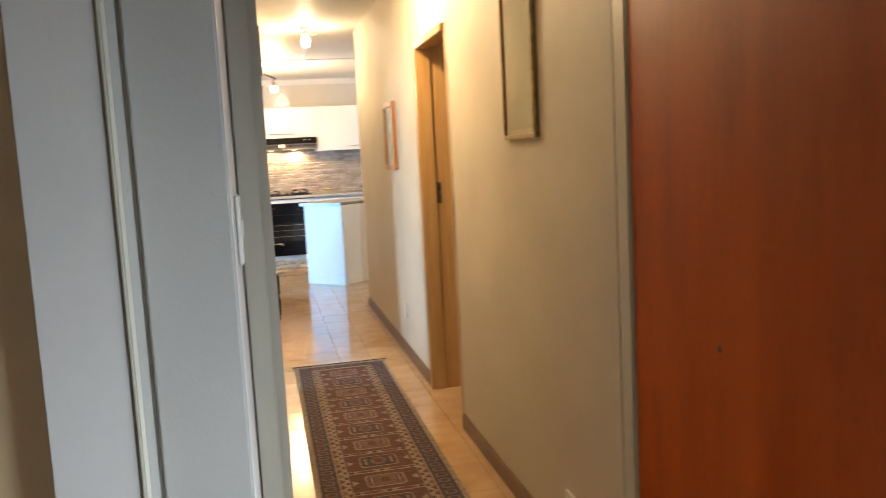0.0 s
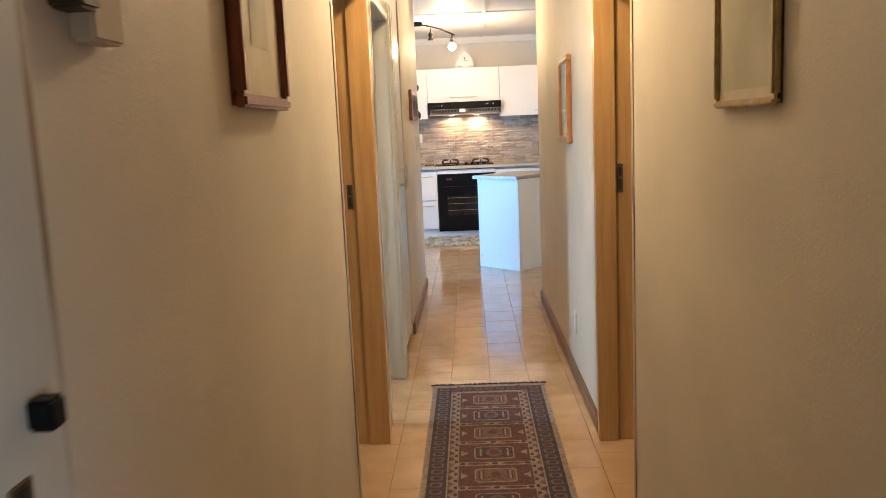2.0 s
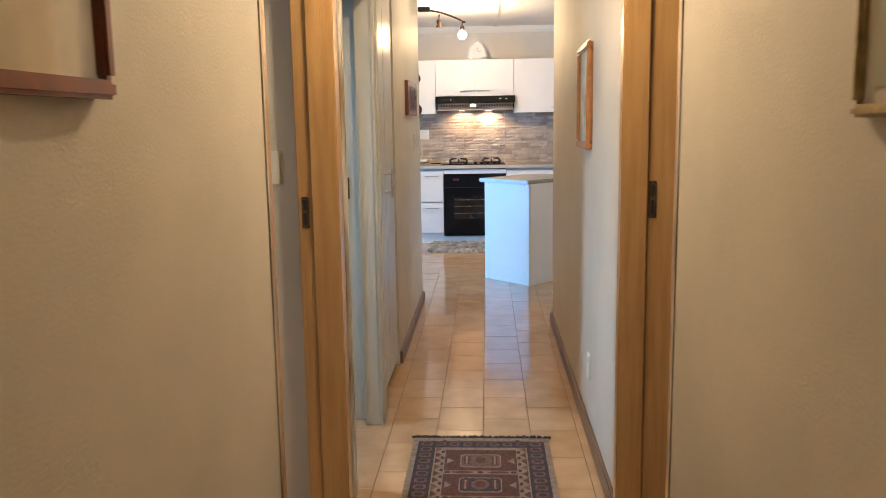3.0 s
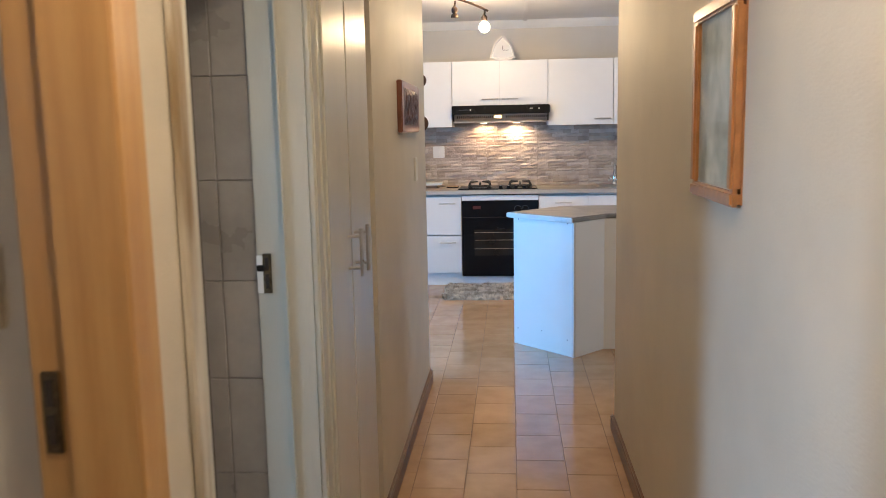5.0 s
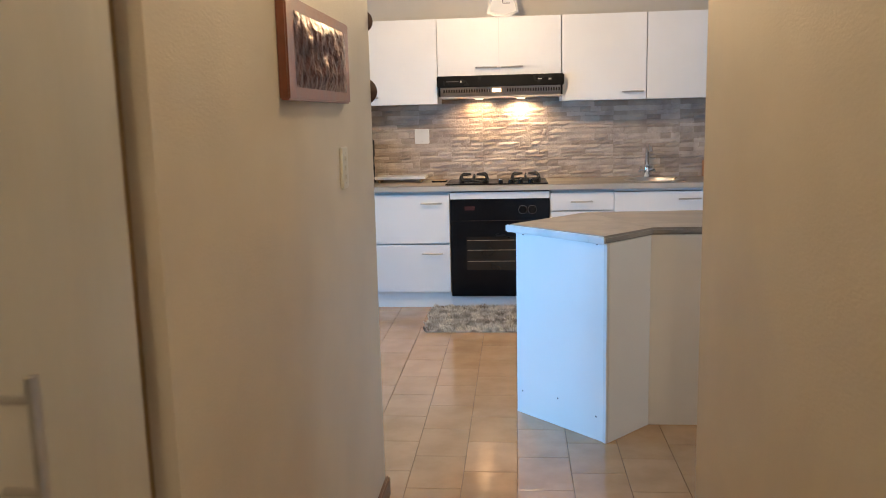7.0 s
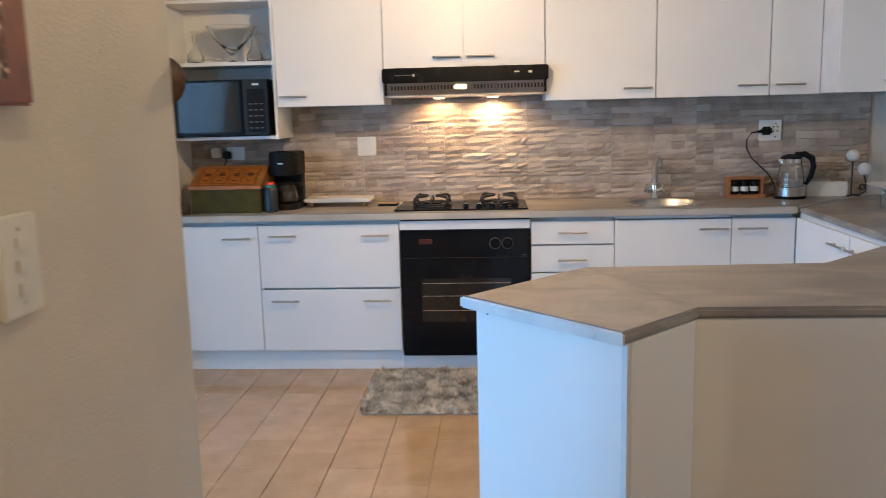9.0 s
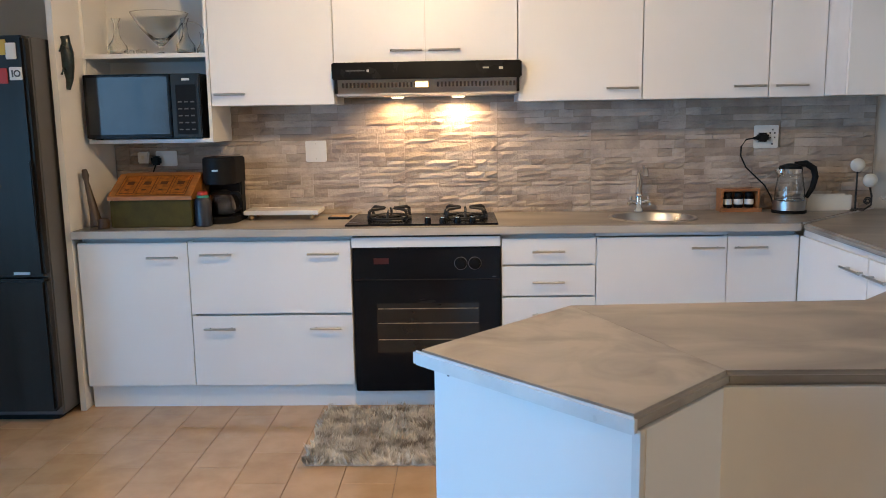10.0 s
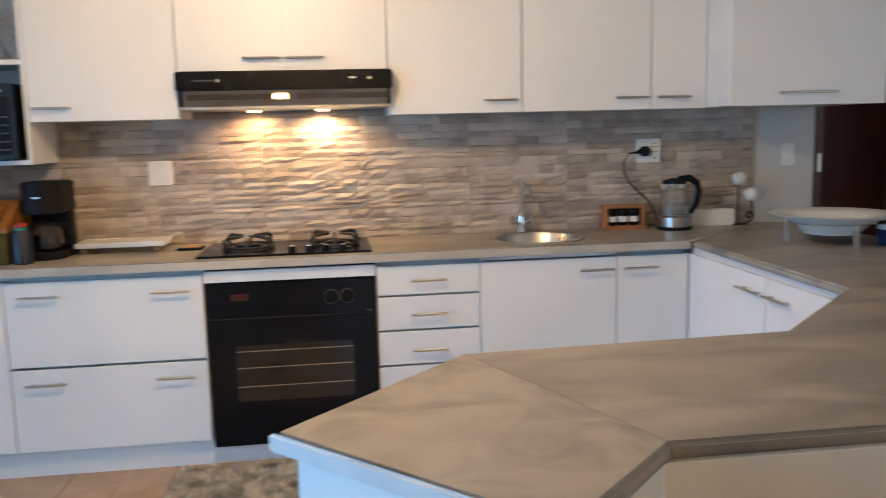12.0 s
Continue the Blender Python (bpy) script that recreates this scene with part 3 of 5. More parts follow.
part("architrave", B((-0.4153, 4.362, 0, -0.402, 4.410, 2.13), (-0.4153, 4.4102, 0, -0.3985, 4.424, 2.13), (-0.4153, 4.4242, 0, -0.404, 4.470, 2.13), (-0.4153, 4.4702, 0, -0.400, 4.4865, 2.13), bevel=0.003), WHITE_PAINT, d3, "wide cream painted ridged architrave")
strike(d3, -0.569, -0.5465, 4.4398, 1.102, 1.205)
kp = part("keeper", B((-0.5845, 4.4345, 1.102, -0.5685, 4.4398, 1.20), bevel=0.0015), PLASTIC, d3, "white metal latch keeper")
part("latch", B((-0.583, 4.4285, 1.160, -0.562, 4.434, 1.176), bevel=0.002), DARK_STEEL, kp)

d4 = thing("door_4", (-0.37, 0.36, 0), "white painted door frame between bedroom and hall", "doorway", kind="structure")
part("jamb", B((-0.41, 0.2503, 0, -0.365, 0.31, 2.10), (-0.41, 0.3102, 0, -0.345, 0.44, 2.10), (-0.41, 0.4402, 0, -0.36, 0.468, 2.10), bevel=0.005), WHITE_PAINT, d4)
part("jamb", B((XR, 0.590, 0, 0.65, 0.668, 2.10), bevel=0.006), WHITE_PAINT, d4)
part("head", B((-0.344, 0.255, 2.06, XR - 0.001, 0.298, 2.10)), WHITE_PAINT, d4)
part("edge_strip", B((-0.3595, 0.442, 0, -0.352, 0.460, 2.10)), CHIPPED, d4, "chipped paint edge")
st = part("strike_plate", B((-0.346, 0.345, 1.09, -0.342, 0.375, 1.19), bevel=0.001), LOCK, d4, "worn strike plate with a dark mortice")
part("mortice", B((-0.343, 0.353, 1.10, -0.340, 0.367, 1.135), (-0.343, 0.353, 1.145, -0.340, 0.367, 1.185)), HOLE_SHADE, st)
part("door_stop", B((-0.345, 0.38, 1.222, -0.323, 0.404, 1.248), bevel=0.003), BLACK_MATT, d4, "small black rubber stop")
part("hinge", B((-0.3468, 0.325, 1.60, -0.342, 0.35, 1.70), bevel=0.001), WHITE_PAINT, d4)

od = thing("bedroom_door", (0.62, 0.15, 0), "orange-red varnished plain wooden door standing open", "door")
part("leaf", B((0.584, -0.34, 0.008, 0.624, 0.586, 2.04), bevel=0.003), ORANGE, od)
for y, z, r in ((0.495, 1.815, 0.014), (0.17, 0.97, 0.008)):
    kb = lathe([(0.0005, 0), (r, 0.0006), (r * 0.8, 0.0012), (0.0005, 0.0014)], (0, 0, 0), 14)
    kb.transform(Matrix.Translation((0.5838, y, z)) @ Matrix.Rotation(radians(-90), 4, "Y"))
    part("knot", kb, SPOON_WOOD, od)

pw = thing("wardrobe_panel", (-0.64, -0.05, 0), "pale white painted wardrobe side with a moulded edge", "wardrobe")
part("side", B((-0.704, -0.105, 0.0, -0.5785, -0.0663, 2.3), (-0.704, -0.0661, 0.0, -0.5872, 0.049, 2.3), bevel=0.002), PALE_PAINT, pw)
part("moulding", B((-0.5783, -0.108, 0.0, -0.570, -0.0663, 2.3), bevel=0.003), WHITE_PAINT, pw)

# bathroom wall tiles and curtain
bt = thing("bathroom_tiling", (-0.62, 4.47, 0), "pale grey-beige wall tiles in the bathroom", "wall tiles", kind="structure")
part("tile_bed", B((-1.80, 4.474, 0, -0.5865, 4.4995, 2.20)), GROUT_PALE, bt, "pale joints between the tiles", False)
for i in range(5):
    for j in range(8):
        x0, z0 = -0.688 - i * 0.203 if i else -0.6865, 0.075 + j * 0.2635
        bm = B((x0, 4.470, z0, x0 + (0.200 if i else 0.099), 4.4765, z0 + 0.2605), bevel=0.0015, seg=1)
        part("tile", bm, BATH_TILE, bt, "", False)
cu = bmesh.new()
cols = []
for i in range(25):
    x = -1.010 + i * 0.0125
    y = 4.40 + 0.004 * math.sin(i * 0.75) + 0.0015 * math.sin(i * 2.7)
    cols.append([cu.verts.new((x, y, 0.12 + k * 0.94)) for k in range(3)])
for a, b in zip(cols, cols[1:]):
    for k in range(2):
        cu.faces.new((a[k], b[k], b[k + 1], a[k + 1]))
bmesh.ops.solidify(cu, geom=cu.faces[:], thickness=0.003)
sc = thing("shower_curtain", (-0.9, 4.4, 0.12), "smooth grey-blue shower curtain hanging beside the tiles", "curtain")
part("cloth", cu, CURTAIN, sc)
part("rail", tube([(-2.44, 4.40, 2.02), (-0.60, 4.40, 2.02)], 0.012), CHROME, sc)


# ---------------------------------------------------------------- switches and sockets
def plate(name, label, centre, w, h, face, toggles, material=PLASTIC, category="light switch", screws=True):
    """A wall plate; face: 'x' looks along +x, '-x' along -x, '-y' along -y."""
    t = thing(name, centre, label, category)
    bm = B((-w / 2, -0.009, -h / 2, w / 2, 0, h / 2), bevel=0.0035)
    pieces = [("cover", bm, material)]
    for dx, dz, sw, sh in toggles:
        pieces.append(("rocker", B((dx - sw / 2, -0.0125, dz - sh / 2, dx + sw / 2, -0.0092, dz + sh / 2), bevel=0.0012), material))
    if screws:
        for sgn in (-1, 1):
            s = lathe([(0.0004, 0), (0.0032, 0.0003), (0.0025, 0.0014), (0.0004, 0.0016)], (0, 0, 0), 10)
            s.transform(Matrix.Translation((0, -0.0088, sgn * h * 0.36)) @ Matrix.Rotation(radians(90), 4, "X"))
            pieces.append(("screw", s, STEEL))
    turn = {"-y": 0, "x": 90, "-x": -90}[face]
    for nm, b, m in pieces:
        b.transform(Matrix.Translation(centre) @ Matrix.Rotation(radians(turn), 4, "Z"))
        part(nm, b, m, t)
    return t


plate("light_switch", "white light switch plate on the grey wall", (-0.41, 0.085, 1.31), 0.07, 0.125, "x", [(0, 0.0, 0.016, 0.03)])
plate("light_switch", "cream light switch plate beside the brown frame", (-0.66, 3.45, 1.31), 0.072, 0.118, "-y", [(0, 0.0, 0.014, 0.026)], OLD_PLASTIC)
plate("light_switch", "cream light switch plate beside the cupboard", (XL, 4.538, 1.335), 0.074, 0.13, "x", [(0, 0.0, 0.016, 0.03)], OLD_PLASTIC)
plate("light_switch", "cream light switch plate with three rockers below the copper plaque", (XL, 6.66, 1.315), 0.085, 0.125, "x", [(0, 0.028, 0.02, 0.016), (0, 0, 0.02, 0.016), (0, -0.028, 0.02, 0.016)], OLD_PLASTIC)
plate("wall_socket", "white low wall socket above the skirting", (XR, 4.27, 0.33), 0.075, 0.12, "-x", [(0, 0.03, 0.012, 0.02)], PLASTIC, "socket")
plate("wall_socket", "white low wall socket above the skirting", (XR, 1.09, 0.21), 0.075, 0.12, "-x", [(0, 0.03, 0.012, 0.02)], PLASTIC, "socket")
plate("light_switch", "white square switch plate on the stone backsplash", (-0.672, YT - 0.008, 1.298), 0.118, 0.118, "-y", [(0, 0, 0.016, 0.024)])
plate("light_switch", "white switch plate on the grey wall", (2.63, YK, 1.30), 0.075, 0.12, "-y", [(0, 0, 0.016, 0.03)])


# ---------------------------------------------------------------- hall things
def framed(name, label, wall, y0, y1, z0, z1, bar, depth, frame_mat, art, mount=0.09, edge=None):
    """A framed picture on a hall wall; wall 'l' or 'r'."""
    t = thing(name, ((XL if wall == "l" else XR), (y0 + y1) / 2, z0), label, "picture")

    def X(a, b):
        return (XL + a, XL + b) if wall == "l" else (XR - b, XR - a)

    a, b = X(0.004, depth)
    part("frame", B((a, y0, z0, b, y1, z0 + bar), (a, y0, z1 - bar, b, y1, z1), (a, y0, z0 + bar + 0.0003, b, y0 + bar, z1 - bar - 0.0003), (a, y1 - bar, z0 + bar + 0.0003, b, y1, z1 - bar - 0.0003), bevel=min(0.006, bar * 0.3)), frame_mat, t)
    if edge:
        a, b = X(0.0, 0.0035)
        part("backing", B((a, y0 + 0.004, z0 + 0.004, b, y1 - 0.004, z1 - 0.004)), edge, t)
    a, b = X(0.006, depth * 0.45)
    part("mount", B((a, y0 + bar * 0.9, z0 + bar * 0.9, b, y1 - bar * 0.9, z1 - bar * 0.9)), MOUNT, t)
    a, b = X(depth * 0.45 + 0.0005, depth * 0.45 + 0.0015)
    part("print", B((a, y0 + bar + mount, z0 + bar + mount, b, y1 - bar - mount, z1 - bar - mount)), art, t)
    a, b = X(depth * 0.62, depth * 0.62 + 0.0015)
    g = part("glazing", B((a, y0 + bar * 0.95, z0 + bar * 0.95, b, y1 - bar * 0.95, z1 - bar * 0.95)), PIC_GLASS, t)
    g.visible_shadow = False
    return t


framed("framed_picture", "large print in a red-brown wooden frame", "l", 1.315, 1.705, 1.50, 2.14, 0.026, 0.030, FRAME_RED, PRINT, 0.10, FRAME_RED)
framed("framed_picture", "large faded print in a thin dull gold frame", "r", 1.275, 1.635, 1.46, 2.10, 0.016, 0.020, FRAME_GOLD, PRINT_OLIVE, 0.02, FRAME_DARK)
framed("framed_picture", "small grey-green print in an orange wooden frame", "r", 4.27, 4.68, 1.325, 1.805, 0.035, 0.028, FRAME_OAK, PRINT_GREY, 0.002, FRAME_OAK)

ck = thing("chime_box", (XL, 0.74, 1.56), "small cream plastic box with a dark cap on the wall", "door chime")
part("case", B((XL, 0.70, 1.56, XL + 0.03, 0.78, 1.65), bevel=0.004), MOUNT, ck)
part("cap", B((XL, 0.655, 1.59, XL + 0.04, 0.6995, 1.68), bevel=0.004), FRAME_DARK, ck)

pl = thing("copper_plaque", (XL, 6.36, 1.50), "beaten copper relief plaque on a red-brown wooden board", "wall plaque")
part("board", B((XL, 6.03, 1.505, XL + 0.024, 6.70, 1.735), bevel=0.004), FRAME_RED, pl)
rel = bmesh.new()
nx, nz = 40, 16
rng = random.Random(5)
grid = []
for i in range(nx + 1):
    col = []
    for k in range(nz + 1):
        y, z = 6.09 + 0.56 * i / nx, 1.535 + 0.17 * k / nz
        fig = 0.5 + 0.5 * math.sin(y * 60) * math.cos(z * 48 + 3 * math.sin(y * 23))
        edge = min(1, 6 * min(i, nx - i) / nx, 6 * min(k, nz - k) / nz)
        col.append(rel.verts.new((XL + 0.0245 + 0.012 * edge * fig + 0.003 * rng.random() * edge, y, z)))
    grid.append(col)
for i in range(nx):
    for k in range(nz):
        rel.faces.new((grid[i][k], grid[i + 1][k], grid[i + 1][k + 1], grid[i][k + 1]))
part("relief", rel, COPPER, pl, "embossed copper sheet with figures")

for z0, r, lab in ((1.555, 0.047, "round dark brown ornament on the end of the wall"), (1.80, 0.04, "small dark brown ornament on the end of the wall")):
    orn = bmesh.new()
    prof = [(0.002, 0), (r * 0.8, 0.004), (r, 0.012), (r * 0.85, 0.024), (r * 0.4, 0.03), (0.002, 0.032)]
    lathe(prof, (0, 0, 0), 20, orn)
    orn.transform(Matrix.Translation((-0.455, 7.191, z0)) @ Matrix.Rotation(radians(-90), 4, "X"))
    solid("wall_ornament", orn, ORN_BROWN, lab, "ornament")

# hall cupboard: two doors in a recess
cb = thing("hall_cupboard", (-0.5, 5.0, 0), "tall cream built-in hall cupboard with two closed doors", "cupboard")
part("carcass", B((-0.549, 4.602, 0, -0.460, 5.373, 0.06), (-0.549, 4.602, 0.0602, -0.535, 5.373, 2.355), bevel=0.002), WHITE_PAINT, cb, "cream painted plinth and back")
part("side", B((-0.534, 4.602, 0.0602, -0.452, 4.618, 2.355)), WHITE_PAINT, cb)
part("side", B((-0.534, 5.287, 0.0602, -0.470, 5.373, 2.355)), GAP_WOOD, cb, "bare brown filler strip")
for y0, y1, yh in ((4.604, 4.911, 4.862), (4.925, 5.285, 4.972)):
    dr = part("door", B((-0.450, y0, 0.065, -0.432, y1, 2.35), bevel=0.003), WHITE_PAINT, cb)
    part("handle", merge(tube([(-0.390, yh, 1.070), (-0.390, yh, 1.218)], 0.0065), tube([(-0.433, yh, 1.095), (-0.390, yh, 1.095)], 0.005), tube([(-0.433, yh, 1.193), (-0.390, yh, 1.193)], 0.005)), STEEL, dr, "brushed steel bar handle")
part("meeting_strip", B((-0.466, 4.9115, 0.065, -0.446, 4.9245, 2.35)), GAP_WOOD, cb, "brown gap between the doors")


# runner rug
def runner():
    x0, x1, y0, y1 = -0.238, 0.382, 1.30, 4.19
    r = thing("runner_rug", ((x0 + x1) / 2, (y0 + y1) / 2, 0.001), "long maroon and dark blue patterned runner rug with cream borders", "rug")
    base = B((x0, y0, 0.001, x1, y1, 0.009))
    part("weave", base, CREAM, r)
    cx, cy0 = (x0 + x1) / 2, y0
    bm = bmesh.new()

    def flat(points, z, m):
        f = bm.faces.new([bm.verts.new((cx + px, py, z)) for px, py in points])
        f.material_index = m

    def rect(u0, v0, u1, v1, z, m):
        flat([(u0, v0), (u1, v0), (u1, v1), (u0, v1)], z, m)

    def oct_(u, v, a, b, z, m, c=0.35):
        flat([(u - a, v - b * (1 - c)), (u - a * (1 - c), v - b), (u + a * (1 - c), v - b), (u + a, v - b * (1 - c)), (u + a, v + b * (1 - c)), (u + a * (1 - c), v + b), (u - a * (1 - c), v + b), (u - a, v + b * (1 - c))], z, m)

    W, e = 0.285, 0.045
    za, zb, zc, zd, ze = 0.0098, 0.0106, 0.0114, 0.0122, 0.0130
    rect(-W, y0 + e, W, y1 - e, za, 1)
    rect(-0.205, y0 + e + 0.075, 0.205, y1 - e - 0.075, zb, 0)
    rect(-0.155, y0 + e + 0.105, 0.155, y1 - e - 0.105, zc, 2)
    n = 44
    step = (y1 - y0 - 2 * e) / n
    for i in range(n):
        v = y0 + e + (i + 0.5) * step
        for s in (-1, 1):
            oct_(s * 0.245, v, 0.026, step * 0.36, zb, 3)
            oct_(s * 0.245, v, 0.016, step * 0.2, zc, 1)
            flat([(s * 0.198, v - step * 0.45), (s * 0.172, v), (s * 0.198, v + step * 0.45)], zc, 2 if i % 3 else 3)
            oct_(s * 0.166, v + step * 0.5, 0.007, step * 0.2, zc, 1)
    for s in (y0 + e + 0.036, y1 - e - 0.036):
        for i in range(7):
            oct_(-0.18 + 0.06 * i, s, 0.021, 0.020, zb, 3)
            oct_(-0.18 + 0.06 * i, s, 0.012, 0.010, zc, 1)
    v0, v1 = y0 + e + 0.105, y1 - e - 0.105
    k = 11
    c = (v1 - v0) / k
    for i in range(k):
        a, m = v0 + i * c, v0 + (i + 0.5) * c
        if i:
            rect(-0.155, a - 0.018, 0.155, a + 0.018, zd, 0)
            for u in (-0.075, 0.075):
                oct_(u, a, 0.045, 0.011, ze, 2, 0.6)
            for u in (-0.138, 0.0, 0.138):
                oct_(u, a, 0.012, 0.011, ze, 1, 0.5)
        oct_(0, m, 0.088, c * 0.29, zd, 0, 0.18)
        oct_(0, m, 0.082, c * 0.255, ze, 1 if i % 2 else 3, 0.18)
        for u in (-0.06, 0.06):
            rect(u - 0.012, m - c * 0.17, u + 0.012, m + c * 0.17, ze + 0.0008, 2)
            rect(u - 0.004, m - c * 0.17, u + 0.004, m + c * 0.17, ze + 0.0016, 0)
        oct_(0, m, 0.036, c * 0.2, ze + 0.0008, 3, 0.6)
        oct_(0, m, 0.02, c * 0.12, ze + 0.0016, 2, 0.6)
        for u in (-0.145, 0.145):
            flat([(u, m - 0.03), (u - math.copysign(0.03, u), m), (u, m + 0.03)], zd, 0)
    part("pattern", bm, [CREAM, NAVY, MAROON, ROSE], r, "woven geometric medallions and borders", False)
    rg = random.Random(3)
    for end, s in ((y0, -1), (y1, 1)):
        fb = bmesh.new()
        for i in range(70):
            x = x0 - 0.006 + (x1 - x0 + 0.012) * i / 69
            tube([(x, end - s * 0.004, 0.010), (x + rg.uniform(-.006, .006), end + s * 0.012, 0.009), (x + rg.uniform(-.014, .014), end + s * rg.uniform(0.02, 0.04), 0.004)], 0.0035, 5, fb)
        part("fringe", fb, FRINGE, r, "short dark fringe")


runner()

# ceiling lights
hl = thing("ceiling_light", (0.08, 2.95, H), "bare bulb ceiling light in the hall", "ceiling light")
part("rose", lathe([(0.045, -0.03), (0.05, -0.02), (0.05, -0.0005)], (0.08, 2.95, H)), PLASTIC, hl)
part("holder", lathe([(0.018, -0.10), (0.02, -0.031)], (0.08, 2.95, H)), PLASTIC, hl)
o = part("bulb", lathe([(0.004, -0.215), (0.022, -0.208), (0.031, -0.185), (0.029, -0.16), (0.017, -0.125), (0.015, -0.101)], (0.08, 2.95, H)), BULB, hl, "lit warm bulb")
o.visible_shadow = False
kl = thing("ceiling_light", (0.11, 6.10, H), "bare bulb ceiling light at the end of the hall", "ceiling light")
part("rose", lathe([(0.045, -0.03), (0.05, -0.02), (0.05, -0.0005)], (0.11, 6.10, H)), PLASTIC, kl)
part("holder", lathe([(0.016, -0.06), (0.018, -0.031)], (0.11, 6.10, H)), CHROME, kl)
o = part("bulb", lathe([(0.004, -0.18), (0.026, -0.172), (0.037, -0.14), (0.034, -0.11), (0.02, -0.08), (0.015, -0.061)], (0.11, 6.10, H)), BULB, kl, "lit warm bulb")
o.visible_shadow = False
tl = thing("track_light", (-0.52, 9.06, H), "black curved track spotlight with glass shades", "ceiling light")
part("mount", B((-0.575, 9.02, H - 0.045, -0.455, 9.10, H - 0.0005), bevel=0.005), BLACK_MATT, tl)
bar = [(-0.52 + 0.42 * s, 9.06, 2.57 - 0.13 * s ** 1.7) for s in [i / 10 for i in range(11)]]
part("bar", tube(bar, 0.009), BRONZE, tl)
for x, z, lit in ((-0.36, 2.525, False), (-0.126, 2.455, True)):
    h = part("spot_head", merge(tube([(x, 9.06, z), (x - 0.005, 9.05, z - 0.05)], 0.008), lathe([(0.012, -0.10), (0.024, -0.085), (0.024, -0.06), (0.012, -0.045)], (x - 0.005, 9.045, z))), BRONZE, tl)
    if lit:
        o = part("bulb", ball((x - 0.005, 9.03, z - 0.14), 0.043), BULB, h, "lit frosted globe bulb")
        o.visible_shadow = False
    else:
        part("shade", lathe([(0.028, -0.13), (0.03, -0.12), (0.022, -0.101)], (x - 0.005, 9.045, z)), BRONZE, h)

# ---------------------------------------------------------------- kitchen
YF, YU = 10.33, 10.56   # fronts of base and wall cabinets
ZT = 0.94               # worktop


def bar_handle(parent, x, y, z, length=0.16, along="x"):
    if along == "x":
        a, b = (x - length / 2, y - 0.03, z), (x + length / 2, y - 0.03, z)
        posts = [((x + s * length * 0.34, y + 0.002, z), (x + s * length * 0.34, y - 0.03, z)) for s in (-1, 1)]
    else:
        a, b = (x - 0.03, y - length / 2, z), (x - 0.03, y + length / 2, z)
        posts = [((x + 0.002, y + s * length * 0.34, z), (x - 0.03, y + s * length * 0.34, z)) for s in (-1, 1)]
    return part("handle", merge(tube([a, b], 0.0062, 8), *[tube(p, 0.0045, 8) for p in posts]), STEEL, parent, "brushed steel bar handle")


def front(parent, name, x0, x1, z0, z1, handles, y=YF):
    d = part(name, B((x0 + 0.0022, y, z0 + 0.0018, x1 - 0.0022, y + 0.018, z1 - 0.0018), bevel=0.0015), MELAMINE, parent)
    for hx, hz in handles:
        bar_handle(d, hx, y, hz)
    return d


def base_unit(x0, x1, fronts, label):
    c = thing("base_cabinet", ((x0 + x1) / 2, 10.6, 0), label, "kitchen cabinet", "base cabinets along the back wall")
    part("body", B((x0 + 0.0005, YF + 0.06, 0.12, x1 - 0.0005, YK - 0.022, 0.8975 if x0 < 0.5 or x0 > 1 else 0.78)), MELAMINE_EDGE, c)
    if 0.5 < x0 < 1:
        part("rail", B((x0 + 0.0005, YF + 0.0185, 0.8802, x1 - 0.0005, YF + 0.036, 0.8975)), MELAMINE_EDGE, c)
    part("plinth", B((x0 + 0.0005, YF + 0.045, 0.0, x1 - 0.0005, YF + 0.0595, 0.1195)), MELAMINE, c)
    part("side", B((x0 + 0.0005, YF + 0.0185, 0.1197, x0 + 0.0165, YF + 0.0598, 0.876)), MELAMINE_EDGE, c)
    part("side", B((x1 - 0.0165, YF + 0.0185, 0.1197, x1 - 0.0005, YF + 0.0598, 0.876)), MELAMINE_EDGE, c)
    for f in fronts:
        front(c, *f)


base_unit(-1.80, -1.238, [("door", -1.80, -1.238, 0.125, 0.876, [(-1.36, 0.80)])], "white kitchen base cabinet with one closed door")
base_unit(-1.238, -0.415, [("drawer_front", -1.238, -0.415, 0.503, 0.876, [(-1.09, 0.812), (-0.55, 0.812)]), ("drawer_front", -1.238, -0.415, 0.125, 0.495, [(-1.09, 0.43), (-0.55, 0.43)])], "white wide drawer cabinet with two deep closed drawers")
base_unit(0.338, 0.807, [("drawer_front", 0.338, 0.807, 0.742, 0.876, [(0.57, 0.81)]), ("drawer_front", 0.338, 0.807, 0.582, 0.736, [(0.57, 0.655)]), ("drawer_front", 0.338, 0.807, 0.42, 0.576, [(0.57, 0.49)]), ("drawer_front", 0.338, 0.807, 0.125, 0.414, [(0.57, 0.33)])], "white narrow drawer cabinet with closed drawers")
base_unit(0.807, 1.452, [("door", 0.807, 1.452, 0.125, 0.876, [(1.35, 0.82)])], "white base cabinet under the sink with a closed door")
base_unit(1.452, 1.803, [("door", 1.452, 1.803, 0.125, 0.876, [(1.56, 0.82)])], "white corner base cabinet with a closed door")

# return cabinets along x = 1.80
rt = thing("base_cabinet", (2.1, 9.6, 0), "white return base cabinet with two closed doors", "kitchen cabinet", "base cabinets along the back wall")
part("body", B((1.822, 9.06, 0.12, 2.42, 10.329, 0.9035)), MELAMINE_EDGE, rt)
part("plinth", B((1.85, 9.06, 0, 1.865, 10.329, 0.1195)), MELAMINE, rt)
